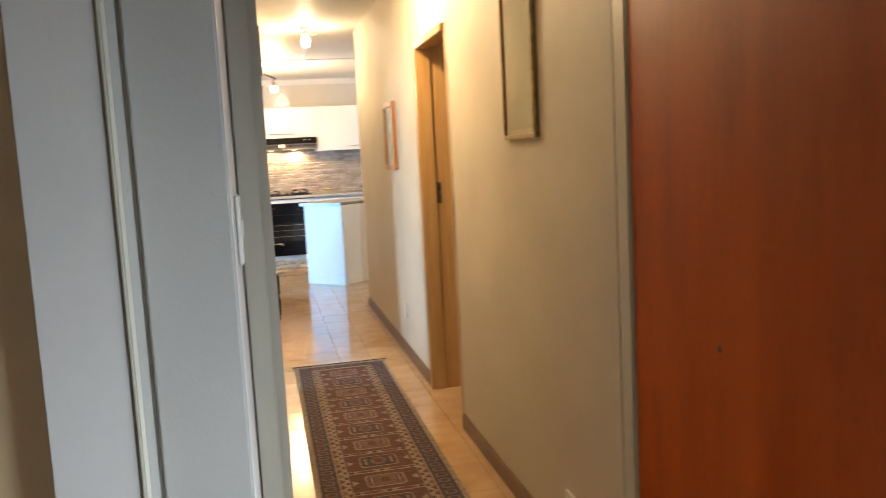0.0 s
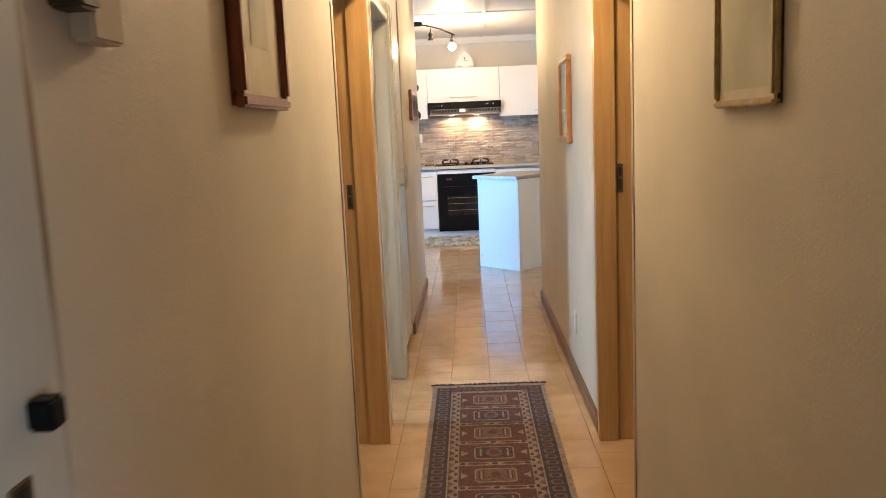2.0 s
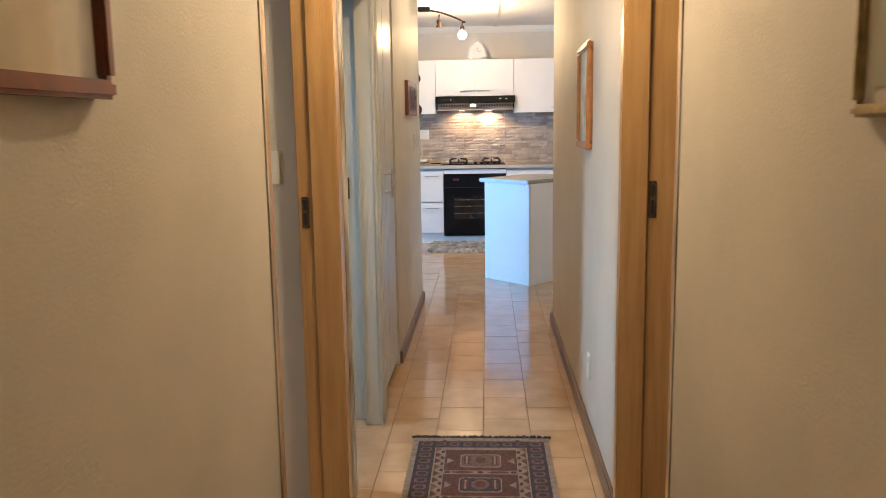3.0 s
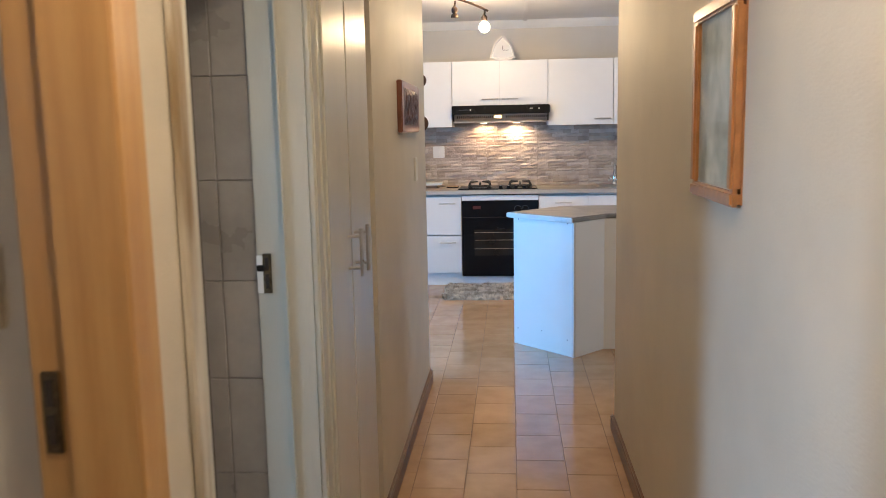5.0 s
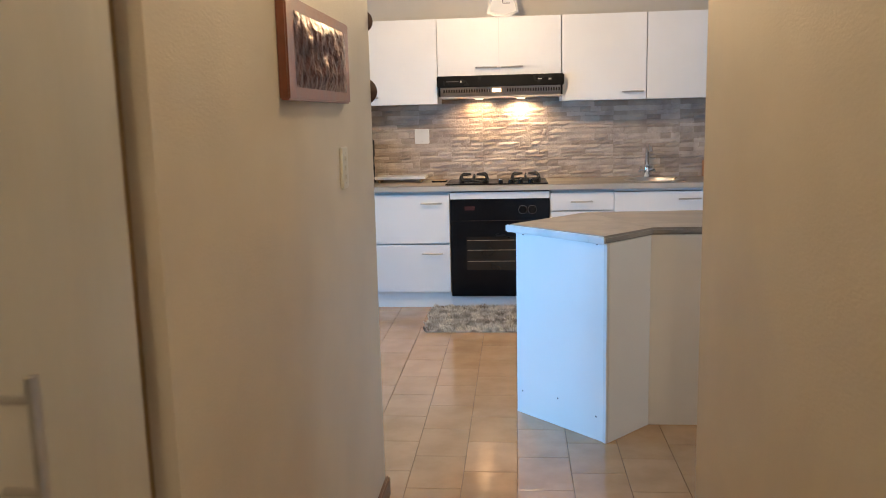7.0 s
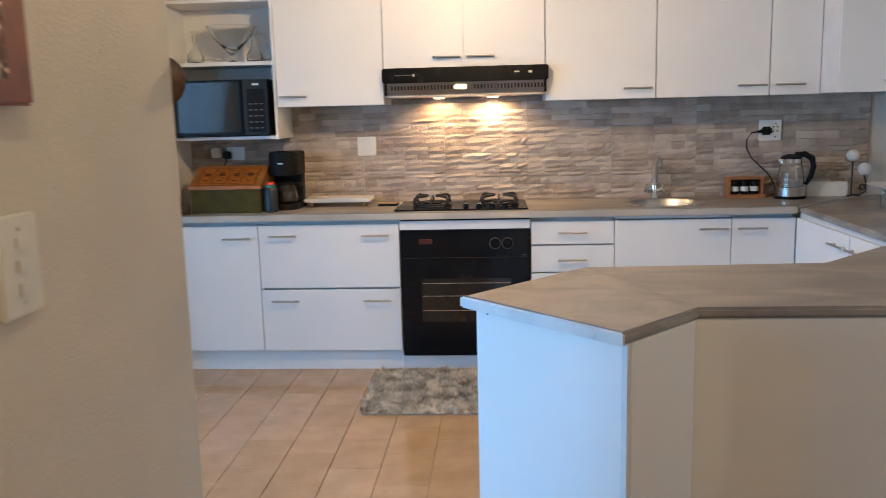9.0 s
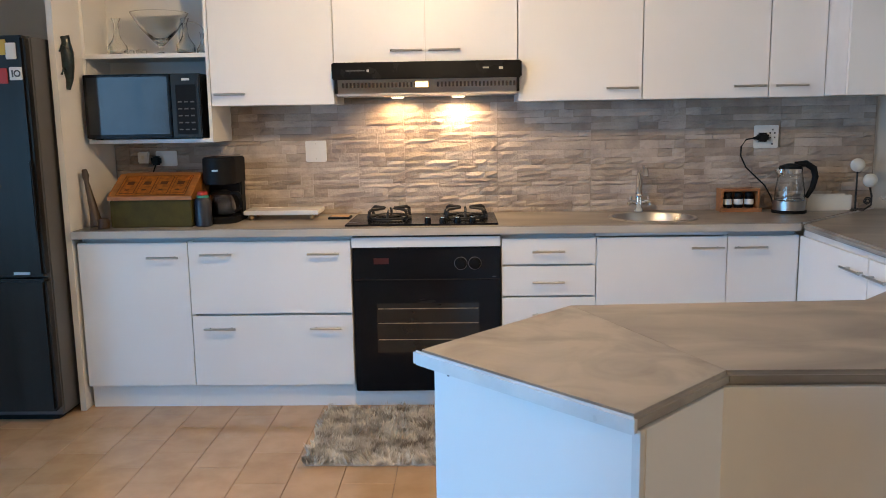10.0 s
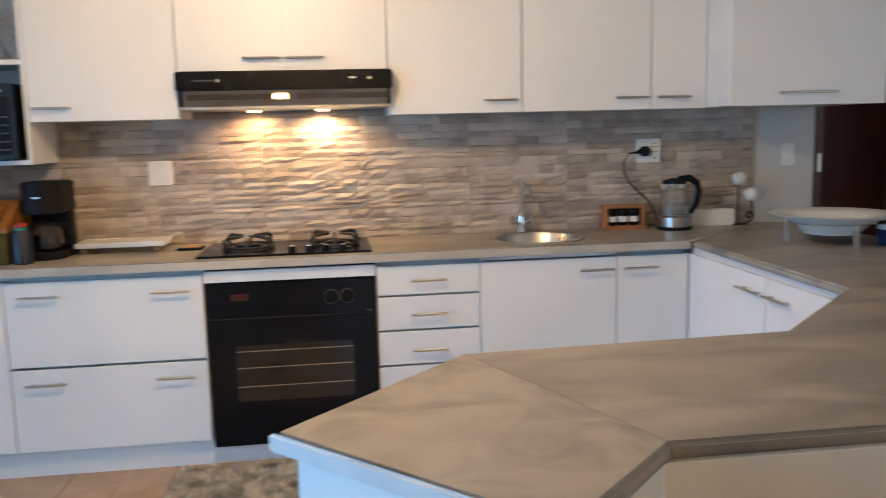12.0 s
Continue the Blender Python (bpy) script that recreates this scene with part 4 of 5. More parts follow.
for y0, y1, yh in ((9.64, 10.326, 9.74), (9.06, 9.636, 9.53)):
    d = part("door", B((1.803, y0 + 0.0018, 0.127, 1.8215, y1 - 0.0018, 0.874), bevel=0.0015), MELAMINE, rt)
    bar_handle(d, 1.803, yh, 0.81, 0.17, "y")

# peninsula cabinet
pc = thing("peninsula_cabinet", (1.0, 8.2, 0), "white panelled peninsula cabinet with an angled end", "kitchen cabinet")


def panel(a, b, z0, z1, t=0.018, side=1):
    """An upright board from (x, y) a to b, its thickness on the inner side."""
    d = (Vector(b) - Vector(a)).normalized()
    n = Vector((-d.y, d.x)) * side * t
    return prism([a, b, (b[0] + n.x, b[1] + n.y), (a[0] + n.x, a[1] + n.y)], z0, z1, 0.0012, 1)


A, N, I = (0.083, 8.135), (0.474, 7.742), (0.697, 7.968)
end = part("end_panel", panel((A[0] + 0.002, A[1]), N, 0.0, 0.9036, side=1), MELAMINE, pc)
dA = (Vector(N) - Vector(A)).normalized()
nA = Vector((dA.y, -dA.x))
for s, z in ((0.04, 0.115), (0.27, 0.135), (0.50, 0.11), (0.05, 0.894), (0.50, 0.894)):
    p = Vector(A) + dA * s
    sc_ = lathe([(0.0004, 0), (0.0042, 0.0004), (0.003, 0.0016), (0.0004, 0.0018)], (0, 0, 0), 10)
    sc_.transform(Matrix.Translation((p.x, p.y, z)) @ Vector((nA.x, nA.y, 0)).to_track_quat("Z", "Y").to_matrix().to_4x4())
    part("screw_cap", sc_, BLACK_MATT, end)
part("corner_panel", panel((N[0] + 0.0135, N[1] + 0.0005), I, 0.0, 0.9036, side=1), MELAMINE, pc)
part("back_panel", panel((I[0] + 0.001, I[1] + 0.002), (2.62, 7.97), 0.0, 0.9036, side=1), MELAMINE, pc)
part("edge_trim", prism([(0.462, 7.7465), (0.474, 7.733), (0.487, 7.7455), (0.4745, 7.758)], 0.0, 0.9036, 0.001, 1), MELAMINE_EDGE, pc)
part("front_panel", B((0.44, 8.555, 0.0, 1.36, 8.573, 0.9036)), MELAMINE, pc)
part("inner_panel", panel((0.088, 8.150), (0.44, 8.5545), 0.0, 0.9036, side=-1), MELAMINE, pc)

# worktops
wt = thing("worktop", (0.3, 10.6, 0.889), "grey-brown stone-look laminate worktop along the back wall", "worktop")
back_slab = part("slab", prism([(-1.815, 10.30), (1.80, 10.30), (2.43, YT + 0.012), (-1.815, YT + 0.012)], 0.898, ZT, 0.012, 3), WORKTOP, wt)
part("edge_band", B((-1.814, 10.2945, 0.900, 1.796, 10.3035, 0.9375), bevel=0.004), EDGE_BEIGE, wt, "beige laminate front edge")
wt2 = thing("worktop", (1.5, 8.4, 0.889), "grey-brown stone-look laminate worktop with a bar over the peninsula", "worktop")


def board(points, z0, z1, r, plain):
    """A worktop board with rounded rims, but for the edges that start at the points numbered in plain."""
    bm = prism(points, z0, z1)
    bare = [((Vector(points[i]) + Vector(points[(i + 1) % len(points)])) / 2) for i in plain]
    rims = [e for e in bm.edges if abs(e.verts[0].co.z - e.verts[1].co.z) < 1e-6 and not any((((e.verts[0].co + e.verts[1].co) / 2).xy - m).length < 1e-4 for m in bare)]
    bmesh.ops.bevel(bm, geom=rims, offset=r, segments=3, affect="EDGES", clamp_overlap=True)
    return bm


part("slab", board([(0.711, 7.975), (2.66, 7.975), (2.66, 10.88), (2.435, 10.906), (1.806, 10.296), (1.78, 9.11), (1.30, 8.64), (0.4565, 8.605)], 0.904, 0.937, 0.009, [7]), WORKTOP, wt2)
part("slab", board([(0.043, 8.157), (0.461, 7.718), (0.7095, 7.9755), (0.4545, 8.605)], 0.904, 0.937, 0.009, [2]), WORKTOP_END, wt2, "mitred end board with its own clouded pattern")
band_dir = (Vector((0.459, 7.715)) - Vector((0.040, 8.155))).normalized()
band_n = Vector((band_dir.y, -band_dir.x)) * 0.004
part("edge_band", prism([(0.038 + band_n.x, 8.157 + band_n.y), (0.461 + band_n.x, 7.713 + band_n.y), (0.463 - band_n.x * 0.6, 7.7155 - band_n.y * 0.6), (0.040 - band_n.x * 0.6, 8.160 - band_n.y * 0.6)], 0.901, 0.9366, 0.005, 3), EDGE_BAND, wt2, "pale grey laminate edging")
# white edging material paints the highlight along the metal strip
part("joint_strip", prism([(1.801, 10.299), (1.808, 10.296), (2.437, 10.905), (2.430, 10.910)], 0.935, ZT + 0.002, 0, 1), MELAMINE_EDGE, wt2, "thin metal joint strip, its white highlight put into the colour")

# sink, set into a round hole
hole = part("hole", lathe([(0.212, 0.7), (0.212, 1.1)], (1.14, 10.59, 0), 40), WORKTOP)
cutter = back_slab.modifiers.new("hole", "BOOLEAN")
cutter.operation, cutter.object = "DIFFERENCE", hole
hole_me = bpy.data.meshes.new_from_object(back_slab.evaluated_get(bpy.context.evaluated_depsgraph_get()))
back_slab.modifiers.clear()
back_slab.data = hole_me
finish(back_slab, False)
for p in hole_me.polygons:
    p.use_smooth = False
bpy.data.objects.remove(hole)
sk = thing("sink", (1.14, 10.60, ZT), "round stainless steel sink set in the worktop", "sink")
part("bowl", lathe([(0.004, -0.120), (0.14, -0.118), (0.175, -0.10), (0.19, -0.06), (0.198, -0.005), (0.203, 0.004), (0.212, 0.007), (0.226, 0.005), (0.230, 0.0005)], (1.14, 10.59, ZT), 40, open_top=True), STEEL, sk)
part("waste", lathe([(0.004, -0.116), (0.035, -0.1155), (0.038, -0.117)], (1.14, 10.59, ZT), 20), CHROME, sk)
tp = thing("tap", (1.14, 10.85, ZT), "chrome sink mixer tap with two cross handles", "tap")
part("column", lathe([(0.032, 0.0005), (0.030, 0.012), (0.020, 0.03), (0.019, 0.085), (0.023, 0.09), (0.016, 0.105)], (1.12, 10.845, ZT), 20), CHROME, tp)
part("spout", tube([(1.12, 10.845, ZT + 0.10), (1.122, 10.84, ZT + 0.19), (1.124, 10.82, ZT + 0.235), (1.126, 10.78, ZT + 0.25), (1.128, 10.74, ZT + 0.235), (1.128, 10.725, ZT + 0.20)], [0.019, 0.018, 0.018, 0.018, 0.019, 0.022], 12), CHROME, tp)
for s in (-1, 1):
    part("tap_handle", merge(tube([(1.12 + s * 0.01, 10.845, ZT + 0.05), (1.12 + s * 0.05, 10.83, ZT + 0.065)], 0.011, 12), tube([(1.12 + s * 0.05, 10.805, ZT + 0.06), (1.12 + s * 0.058, 10.855, ZT + 0.075)], 0.008, 8), tube([(1.12 + s * 0.045, 10.83, ZT + 0.09), (1.12 + s * 0.06, 10.83, ZT + 0.042)], 0.008, 8)), CHROME, tp)

# oven
ov = thing("built_in_oven", (-0.04, 10.6, 0.09), "black glass built-in oven under the hob", "oven")
part("body", B((-0.410, YF + 0.02, 0.09, 0.334, 10.88, 0.888)), BLACK_MATT, ov)
part("top_panel", B((-0.410, YF - 0.006, 0.838, 0.334, YF + 0.018, 0.888), bevel=0.002), MELAMINE, ov, "white filler panel above the oven")
cp = part("control_panel", B((-0.404, YF - 0.014, 0.678, 0.330, YF + 0.0185, 0.832), bevel=0.003), BLACK_GLASS, ov)
for x in (0.135, 0.205):
    k = lathe([(0.030, 0), (0.030, 0.004), (0.022, 0.006), (0.021, 0.024), (0.0004, 0.026)], (0, 0, 0), 24)
    k.transform(Matrix.Translation((x, YF - 0.0142, 0.756)) @ Matrix.Rotation(radians(90), 4, "X"))
    part("knob", k, BLACK, cp, "black control knob with a grey ring")
    ring = tube(arc((x, YF - 0.016, 0.756), 0.031, 0, 360, 28), 0.002, 6)
    part("dial_ring", ring, FRIDGE_SIDE, cp)
part("display", B((-0.30, YF - 0.0152, 0.755, -0.225, YF - 0.0143, 0.785)), mat("dim_red_display", (0.055, 0.008, 0.008), 0.3, bump=0), cp, "dark red clock display")
part("marking", B((0.29, YF - 0.0152, 0.640 + 0.045, 0.312, YF - 0.0143, 0.69)), GREY_INK, cp)
dd = part("oven_door", B((-0.404, YF - 0.016, 0.096, 0.330, YF + 0.0185, 0.672), bevel=0.004), BLACK_GLASS, ov, "black glass oven door with rack lines showing")
part("door_window", B((-0.29, YF - 0.0172, 0.30, 0.225, YF - 0.0163, 0.555)), mat("oven_window_glass", (0.018, 0.016, 0.014), 0.1, bump=0), dd)
for z in (0.365, 0.45, 0.525):
    part("oven_rack", B((-0.285, YF - 0.0182, z, 0.22, YF - 0.0174, z + 0.0045)), BRASS_ROD, dd)
# dark bar painted in place of the shade between panel and door
part("vent_gap", B((-0.404, YF - 0.010, 0.6725, 0.330, YF + 0.01, 0.6775)), HOLE_SHADE, ov)
op = thing("oven_plinth", (-0.04, 10.38, 0), "white plinth board under the oven", "plinth")
part("board", B((-0.4145, YF + 0.045, 0, 0.3375, YF + 0.06, 0.0895)), MELAMINE, op)

# hob
hb = thing("gas_hob", (-0.05, 10.56, ZT), "black glass gas hob with cast iron pan supports", "hob")
hg = part("glass_top", prism([(-0.445, 10.36), (0.325, 10.36), (0.32, 10.83), (-0.44, 10.83)], ZT + 0.0005, ZT + 0.010, 0.002, 1), BLACK_GLASS, hb)


def burner(x, y, r):
    b = part("burner", lathe([(r * 1.05, 0.0102), (r * 1.05, 0.016), (r * 0.8, 0.018), (r * 0.8, 0.026), (r * 0.55, 0.03), (0.0005, 0.031)], (x, y, ZT), 24), BLACK, hb, "round gas burner with a steel ring")
    part("ring", lathe([(r * 1.25, 0.0102), (r * 1.22, 0.014), (r * 1.08, 0.014), (r * 1.08, 0.0102)], (x, y, ZT), 24), STEEL, b)


def support(x, y):
    """A round cast ring with four bent arms that carry the pan."""
    bm = bmesh.new()
    tube([(x + 0.112 * math.cos(a), y + 0.112 * math.sin(a), ZT + 0.020) for a in [2 * math.pi * i / 32 for i in range(33)]], 0.008, 6, bm)
    for k in range(4):
        a = radians(45 + 90 * k)
        c, s_ = math.cos(a), math.sin(a)
        tube([(x + r * c, y + r * s_, ZT + z) for r, z in ((0.112, 0.011), (0.138, 0.030), (0.136, 0.056), (0.118, 0.066), (0.036, 0.066))], [0.008, 0.009, 0.010, 0.009, 0.006], 6, bm)
        a += radians(45)
        c, s_ = math.cos(a), math.sin(a)
        tube([(x + r * c, y + r * s_, ZT + z) for r, z in ((0.112, 0.020), (0.104, 0.052), (0.050, 0.060))], [0.008, 0.007, 0.005], 6, bm)
    part("pan_support", bm, IRON, hb, "cast iron pan support with raised arms")


for x, r in ((-0.24, 0.072), (0.16, 0.058)):
    burner(x, 10.60, r)
    support(x, 10.60)
for x in (-0.03, 0.045, 0.12, 0.195):
    k = part("knob", lathe([(0.017, 0.0102), (0.017, 0.022), (0.014, 0.034), (0.0005, 0.035)], (x, 10.41, ZT), 16), BLACK, hb)
    part("cap", lathe([(0.0125, 0.0352), (0.012, 0.038), (0.0005, 0.039)], (x, 10.41, ZT), 16), CHROME, k, "chrome knob cap")

# hood
hd = thing("cooker_hood", (-0.026, 10.6, 1.58), "black visor cooker hood with lit lamps over the hob", "cooker hood")
part("visor", B((-0.502, 10.47, 1.668, 0.449, 10.895, 1.752), bevel=0.006), BLACK, hd)
bmh = bmesh.new()
vs = [bmh.verts.new(p) for p in ((-0.478, 10.50, 1.6675), (0.425, 10.50, 1.6675), (0.425, 10.52, 1.60), (-0.478, 10.52, 1.60))]
bmh.faces.new(vs)
bmesh.ops.solidify(bmh, geom=bmh.faces[:], thickness=0.006)
gr = part("grille", bmh, STEEL, hd, "slotted steel grease filter")
for i in range(46):
    x = -0.455 + i * 0.0192
    if -0.09 < x < 0.02:
        continue
    part("slot", B((x, 10.4985, 1.628, x + 0.010, 10.507, 1.652)), HOLE_SHADE, gr)
part("tray", B((-0.488, 10.522, 1.588, 0.435, 10.89, 1.600), bevel=0.003), STEEL, hd)
part("side_cheek", B((-0.492, 10.50, 1.60, -0.479, 10.89, 1.6675)), BLACK, hd)
part("side_cheek", B((0.4255, 10.50, 1.60, 0.439, 10.89, 1.6675)), BLACK, hd)
for x in (-0.20, 0.13):
    o = part("hood_lamp", lathe([(0.0005, -0.009), (0.03, -0.008), (0.036, -0.001)], (x, 10.81, 1.5875), 20), HOOD_LENS, hd, "lit warm lamp lens")
    o.visible_shadow = False
o = part("lamp_window", B((-0.085, 10.495, 1.628, -0.02, 10.4985, 1.652), bevel=0.002), HOOD_LENS, hd, "lit lamp showing through the filter")
part("name_bar", B((-0.43, 10.4685, 1.708, -0.335, 10.4698, 1.713)), GREY_INK, hd)
part("name_mark", B((-0.325, 10.4685, 1.703, -0.313, 10.4698, 1.716)), STEEL, hd)
part("slider", B((0.255, 10.467, 1.712, 0.285, 10.4698, 1.720)), STEEL, hd)
part("slider", B((0.335, 10.467, 1.708, 0.355, 10.4698, 1.720)), STEEL, hd)


# wall cabinets
def wall_unit(x0, x1, z0, z1, doors, label, y=YU, back=YK):
    c = thing("wall_cabinet", ((x0 + x1) / 2, y + 0.2, z0), label, "kitchen cabinet", "wall cabinets")
    part("body", B((x0 + 0.0005, y + 0.0185, z0, x1 - 0.0005, back - 0.021, z1)), MELAMINE_EDGE, c)
    for a, b, hx, ln in doors:
        d = part("door", B((a + 0.002, y, z0 - 0.002, b - 0.002, y + 0.018, z1 - 0.002), bevel=0.0015), MELAMINE, c)
        bar_handle(d, hx, y, z0 + 0.055, ln)


ZB, ZC = 1.552, 2.183
wall_unit(-1.143, -0.505, ZB, ZC, [(-1.143, -0.505, -1.04, 0.16)], "white wall cabinet with one closed door")
wall_unit(-0.503, 0.434, 1.757, ZC, [(-0.503, -0.034, -0.13, 0.16), (-0.034, 0.434, 0.065, 0.16)], "short white wall cabinet above the hood")
wall_unit(0.436, 1.065, ZB, ZC, [(0.436, 1.065, 0.96, 0.16)], "white wall cabinet with one closed door")
wall_unit(1.067, 1.70, ZB, ZC, [(1.067, 1.70, 1.60, 0.16)], "white wall cabinet with one closed door")
wall_unit(1.702, 1.982, ZB, ZC, [(1.702, 1.982, 1.81, 0.16)], "narrow white wall cabinet with one closed door")
wall_unit(1.984, 2.76, ZB, ZC, [(1.984, 2.76, 2.352, 0.28)], "deeper white corner wall cabinet with a long handle", 10.32)

# open microwave shelf unit and tall side panel
sp = thing("tall_side_panel", (-1.825, 10.6, 0), "tall white panel beside the fridge", "panel")
part("board", B((-1.845, 10.317, 0, -1.8165, YK - 0.021, 2.20), bevel=0.0015), MELAMINE, sp)
part("edging", B((-1.8452, 10.315, 0, -1.8163, 10.3168, 2.20)), MELAMINE_EDGE, sp, "white front edging strip")
sh = thing("open_shelf_unit", (-1.48, 10.75, 1.365), "white open shelf unit above the worktop", "shelf")
part("side", B((-1.816, 10.60, 1.365, -1.80, YK - 0.021, ZC)), MELAMINE, sh)
part("side", B((-1.161, 10.56, 1.365, -1.1445, YK - 0.021, ZC)), MELAMINE, sh)
part("back", B((-1.7995, YK - 0.04, 1.365, -1.1615, YK - 0.022, ZC)), MELAMINE, sh)
part("shelf", B((-1.7995, 10.565, 1.365, -1.1615, YK - 0.0405, 1.385), bevel=0.0015), MELAMINE, sh)
part("shelf", B((-1.7995, 10.575, 1.80, -1.1615, YK - 0.0405, 1.822), bevel=0.0015), MELAMINE, sh)
part("shelf", B((-1.7995, 10.575, ZC - 0.02, -1.1615, YK - 0.0405, ZC), bevel=0.0015), MELAMINE, sh)
part("drop_side", B((-1.161, 10.60, 1.30 + 0.065, -1.1445, 10.61, 1.37)), MELAMINE, sh)

mw = thing("microwave", (-1.49, 10.72, 1.385), "black microwave with a mirror glass door on the shelf", "microwave")
part("case", B((-1.785, 10.53, 1.392, -1.185, 10.86, 1.716), bevel=0.006), BLACK, mw)
md = part("door", B((-1.785, 10.512, 1.392, -1.338, 10.529, 1.716), bevel=0.004), BLACK, mw)
part("door_glass", B((-1.768, 10.5105, 1.412, -1.352, 10.5118, 1.702)), MICRO_GLASS, md, "reflective glass pane")
part("control_panel", B((-1.334, 10.512, 1.392, -1.185, 10.529, 1.716), bevel=0.004), DARK_STEEL, mw)
part("keypad", B((-1.31, 10.5105, 1.41, -1.205, 10.5117, 1.66)), BLACK_MATT, mw)
part("display", B((-1.275, 10.5102, 1.68, -1.235, 10.5117, 1.692)), PAPER, mw)
for r in range(5):
    for c in range(3):
        part("key", B((-1.30 + c * 0.032, 10.509, 1.43 + r * 0.035, -1.28 + c * 0.032, 10.5104, 1.437 + r * 0.035)), GREY_INK, mw)
for x in (-1.75, -1.22):
    part("foot", B((x - 0.015, 10.56, 1.3852, x + 0.015, 10.59, 1.3918)), BLACK_MATT, mw)


def decanter(x, y, z, s=1.0):
    solid("glass_decanter", lathe([(0.045 * s, 0.0005), (0.052 * s, 0.01 * s), (0.05 * s, 0.045 * s), (0.022 * s, 0.085 * s), (0.013 * s, 0.12 * s), (0.014 * s, 0.17 * s), (0.024 * s, 0.19 * s), (0.02 * s, 0.19 * s), (0.008 * s, 0.16 * s), (0.016 * s, 0.09 * s), (0.044 * s, 0.04 * s), (0.04 * s, 0.012 * s)], (x, y, z), 24), GLASS, "clear glass decanter on the open shelf", "decanter")


decanter(-1.66, 10.68, 1.8225)
decanter(-1.29, 10.66, 1.8225, 0.95)
decanter(-1.215, 10.70, 1.8225, 0.6)
solid("glass_bowl", lathe([(0.04, 0.0005), (0.042, 0.008), (0.012, 0.02), (0.014, 0.05), (0.05, 0.085), (0.10, 0.14), (0.15, 0.22), (0.145, 0.22), (0.094, 0.145), (0.044, 0.092), (0.004, 0.08)], (-1.45, 10.74, 1.8225), 32), GLASS, "wide footed clear glass bowl on the open shelf", "glass bowl")
for i, x in enumerate((-1.60, -1.565, -1.53, -1.50)):
    solid("glass_bead", ball((x, 10.63, 1.8225 + 0.0135), 0.0135), GLASS, "small clear glass ball on the shelf", "glass ball", "glass balls")
solid("wire_ornament", tube(arc((-1.27, 10.70, 1.92), 0.07, 200, -40, 16) + [(-1.19, 10.70, 1.83)], 0.004, 8), STEEL, "bent silver wire ornament on the shelf", "ornament")

# fridge
fr = thing("fridge", (-2.2, 10.5, 0), "tall dark stainless steel fridge freezer", "fridge")
part("body", B((-2.53, 10.20, 0.02, -1.872, 10.86, 1.88), bevel=0.008), FRIDGE_SIDE, fr)
part("upper_door", B((-2.53, 10.13, 0.742, -1.872, 10.198, 1.88), bevel=0.014), DARK_STEEL, fr)
part("lower_door", B((-2.53, 10.13, 0.06, -1.872, 10.198, 0.732), bevel=0.014), DARK_STEEL, fr)
part("handle", B((-1.900, 10.118, 0.95, -1.882, 10.130, 1.30), bevel=0.005), DARK_STEEL, fr)
part("badge", B((-2.02, 10.1275, 0.755, -1.94, 10.1302, 0.768)), STEEL, fr)
part("foot", B((-2.50, 10.2, 0, -1.90, 10.84, 0.0198)), BLACK_MATT, fr)
for x0, z0, w, h, m, lab in ((-2.00, 1.79, 0.05, 0.07, YELLOW, "small yellow fridge magnet shape"), (-1.955, 1.77, 0.05, 0.075, PAPER, "white patterned fridge magnet"), (-1.945, 1.675, 0.06, 0.06, PAPER, "white square fridge magnet with dark lettering"), (-2.005, 1.66, 0.05, 0.07, RED, "small red fridge magnet shape"), (-2.075, 1.69, 0.06, 0.05, ORANGE_LID, "small orange fridge magnet shape")):
    t = thing("fridge_magnet", (x0 + w / 2, 10.13, z0), lab, "magnet", "magnets on the fridge")
    part("tile", B((x0, 10.122, z0, x0 + w, 10.1298, z0 + h), bevel=0.003), m, t)
    if "lettering" in lab:
        part("stroke", B((x0 + 0.012, 10.121, z0 + 0.014, x0 + 0.019, 10.1218, z0 + 0.046)), GREY_INK, t)
        ringm = tube(arc((x0 + 0.038, 10.1215, z0 + 0.030), 0.013, 0, 360, 16), 0.0035, 6)
        part("stroke", ringm, GREY_INK, t)

# lizard on the panel
lz = tube([(-1.806, 10.40, 1.64), (-1.803, 10.415, 1.69), (-1.80, 10.40, 1.75), (-1.80, 10.40, 1.82), (-1.802, 10.405, 1.87), (-1.806, 10.40, 1.90)], [0.010, 0.020, 0.032, 0.034, 0.022, 0.025], 10)
for s, z in ((-1, 1.73), (1, 1.71), (-1, 1.84), (1, 1.83)):
    tube([(-1.80, 10.40, z), (-1.803, 10.40 + s * 0.04, z + 0.01), (-1.81, 10.40 + s * 0.05, z - 0.02)], 0.006, 6, lz)
solid("wall_lizard", lz, LIZARD, "dark green lizard ornament on the white panel", "ornament")

# worktop things
Z = ZT + 0.0005
spn = tube([(-1.72, 10.40, Z + 0.012), (-1.735, 10.41, Z + 0.10), (-1.765, 10.42, Z + 0.24), (-1.772, 10.43, Z + 0.27), (-1.778, 10.435, Z + 0.30)], [0.032, 0.022, 0.012, 0.019, 0.012], 10)
solid("wooden_spoon", spn, SPOON_WOOD, "dark wooden spoon leaning on the white panel", "spoon")
solid("napkin_ring", lathe([(0.03, 0), (0.032, 0.02), (0.028, 0.05), (0.024, 0.05), (0.026, 0.004)], (-1.685, 10.40, Z), 18), SPOON_WOOD, "small dark wooden pot", "pot")

bb = thing("bread_bin", (-1.45, 10.56, Z), "olive green bread bin with an orange sloping wooden lid", "bread bin")
bx0, bx1 = -1.655, -1.235
part("box", B((bx0, 10.42, Z, bx1, 10.74, Z + 0.14), bevel=0.004), OLIVE, bb)
lid = bmesh.new()
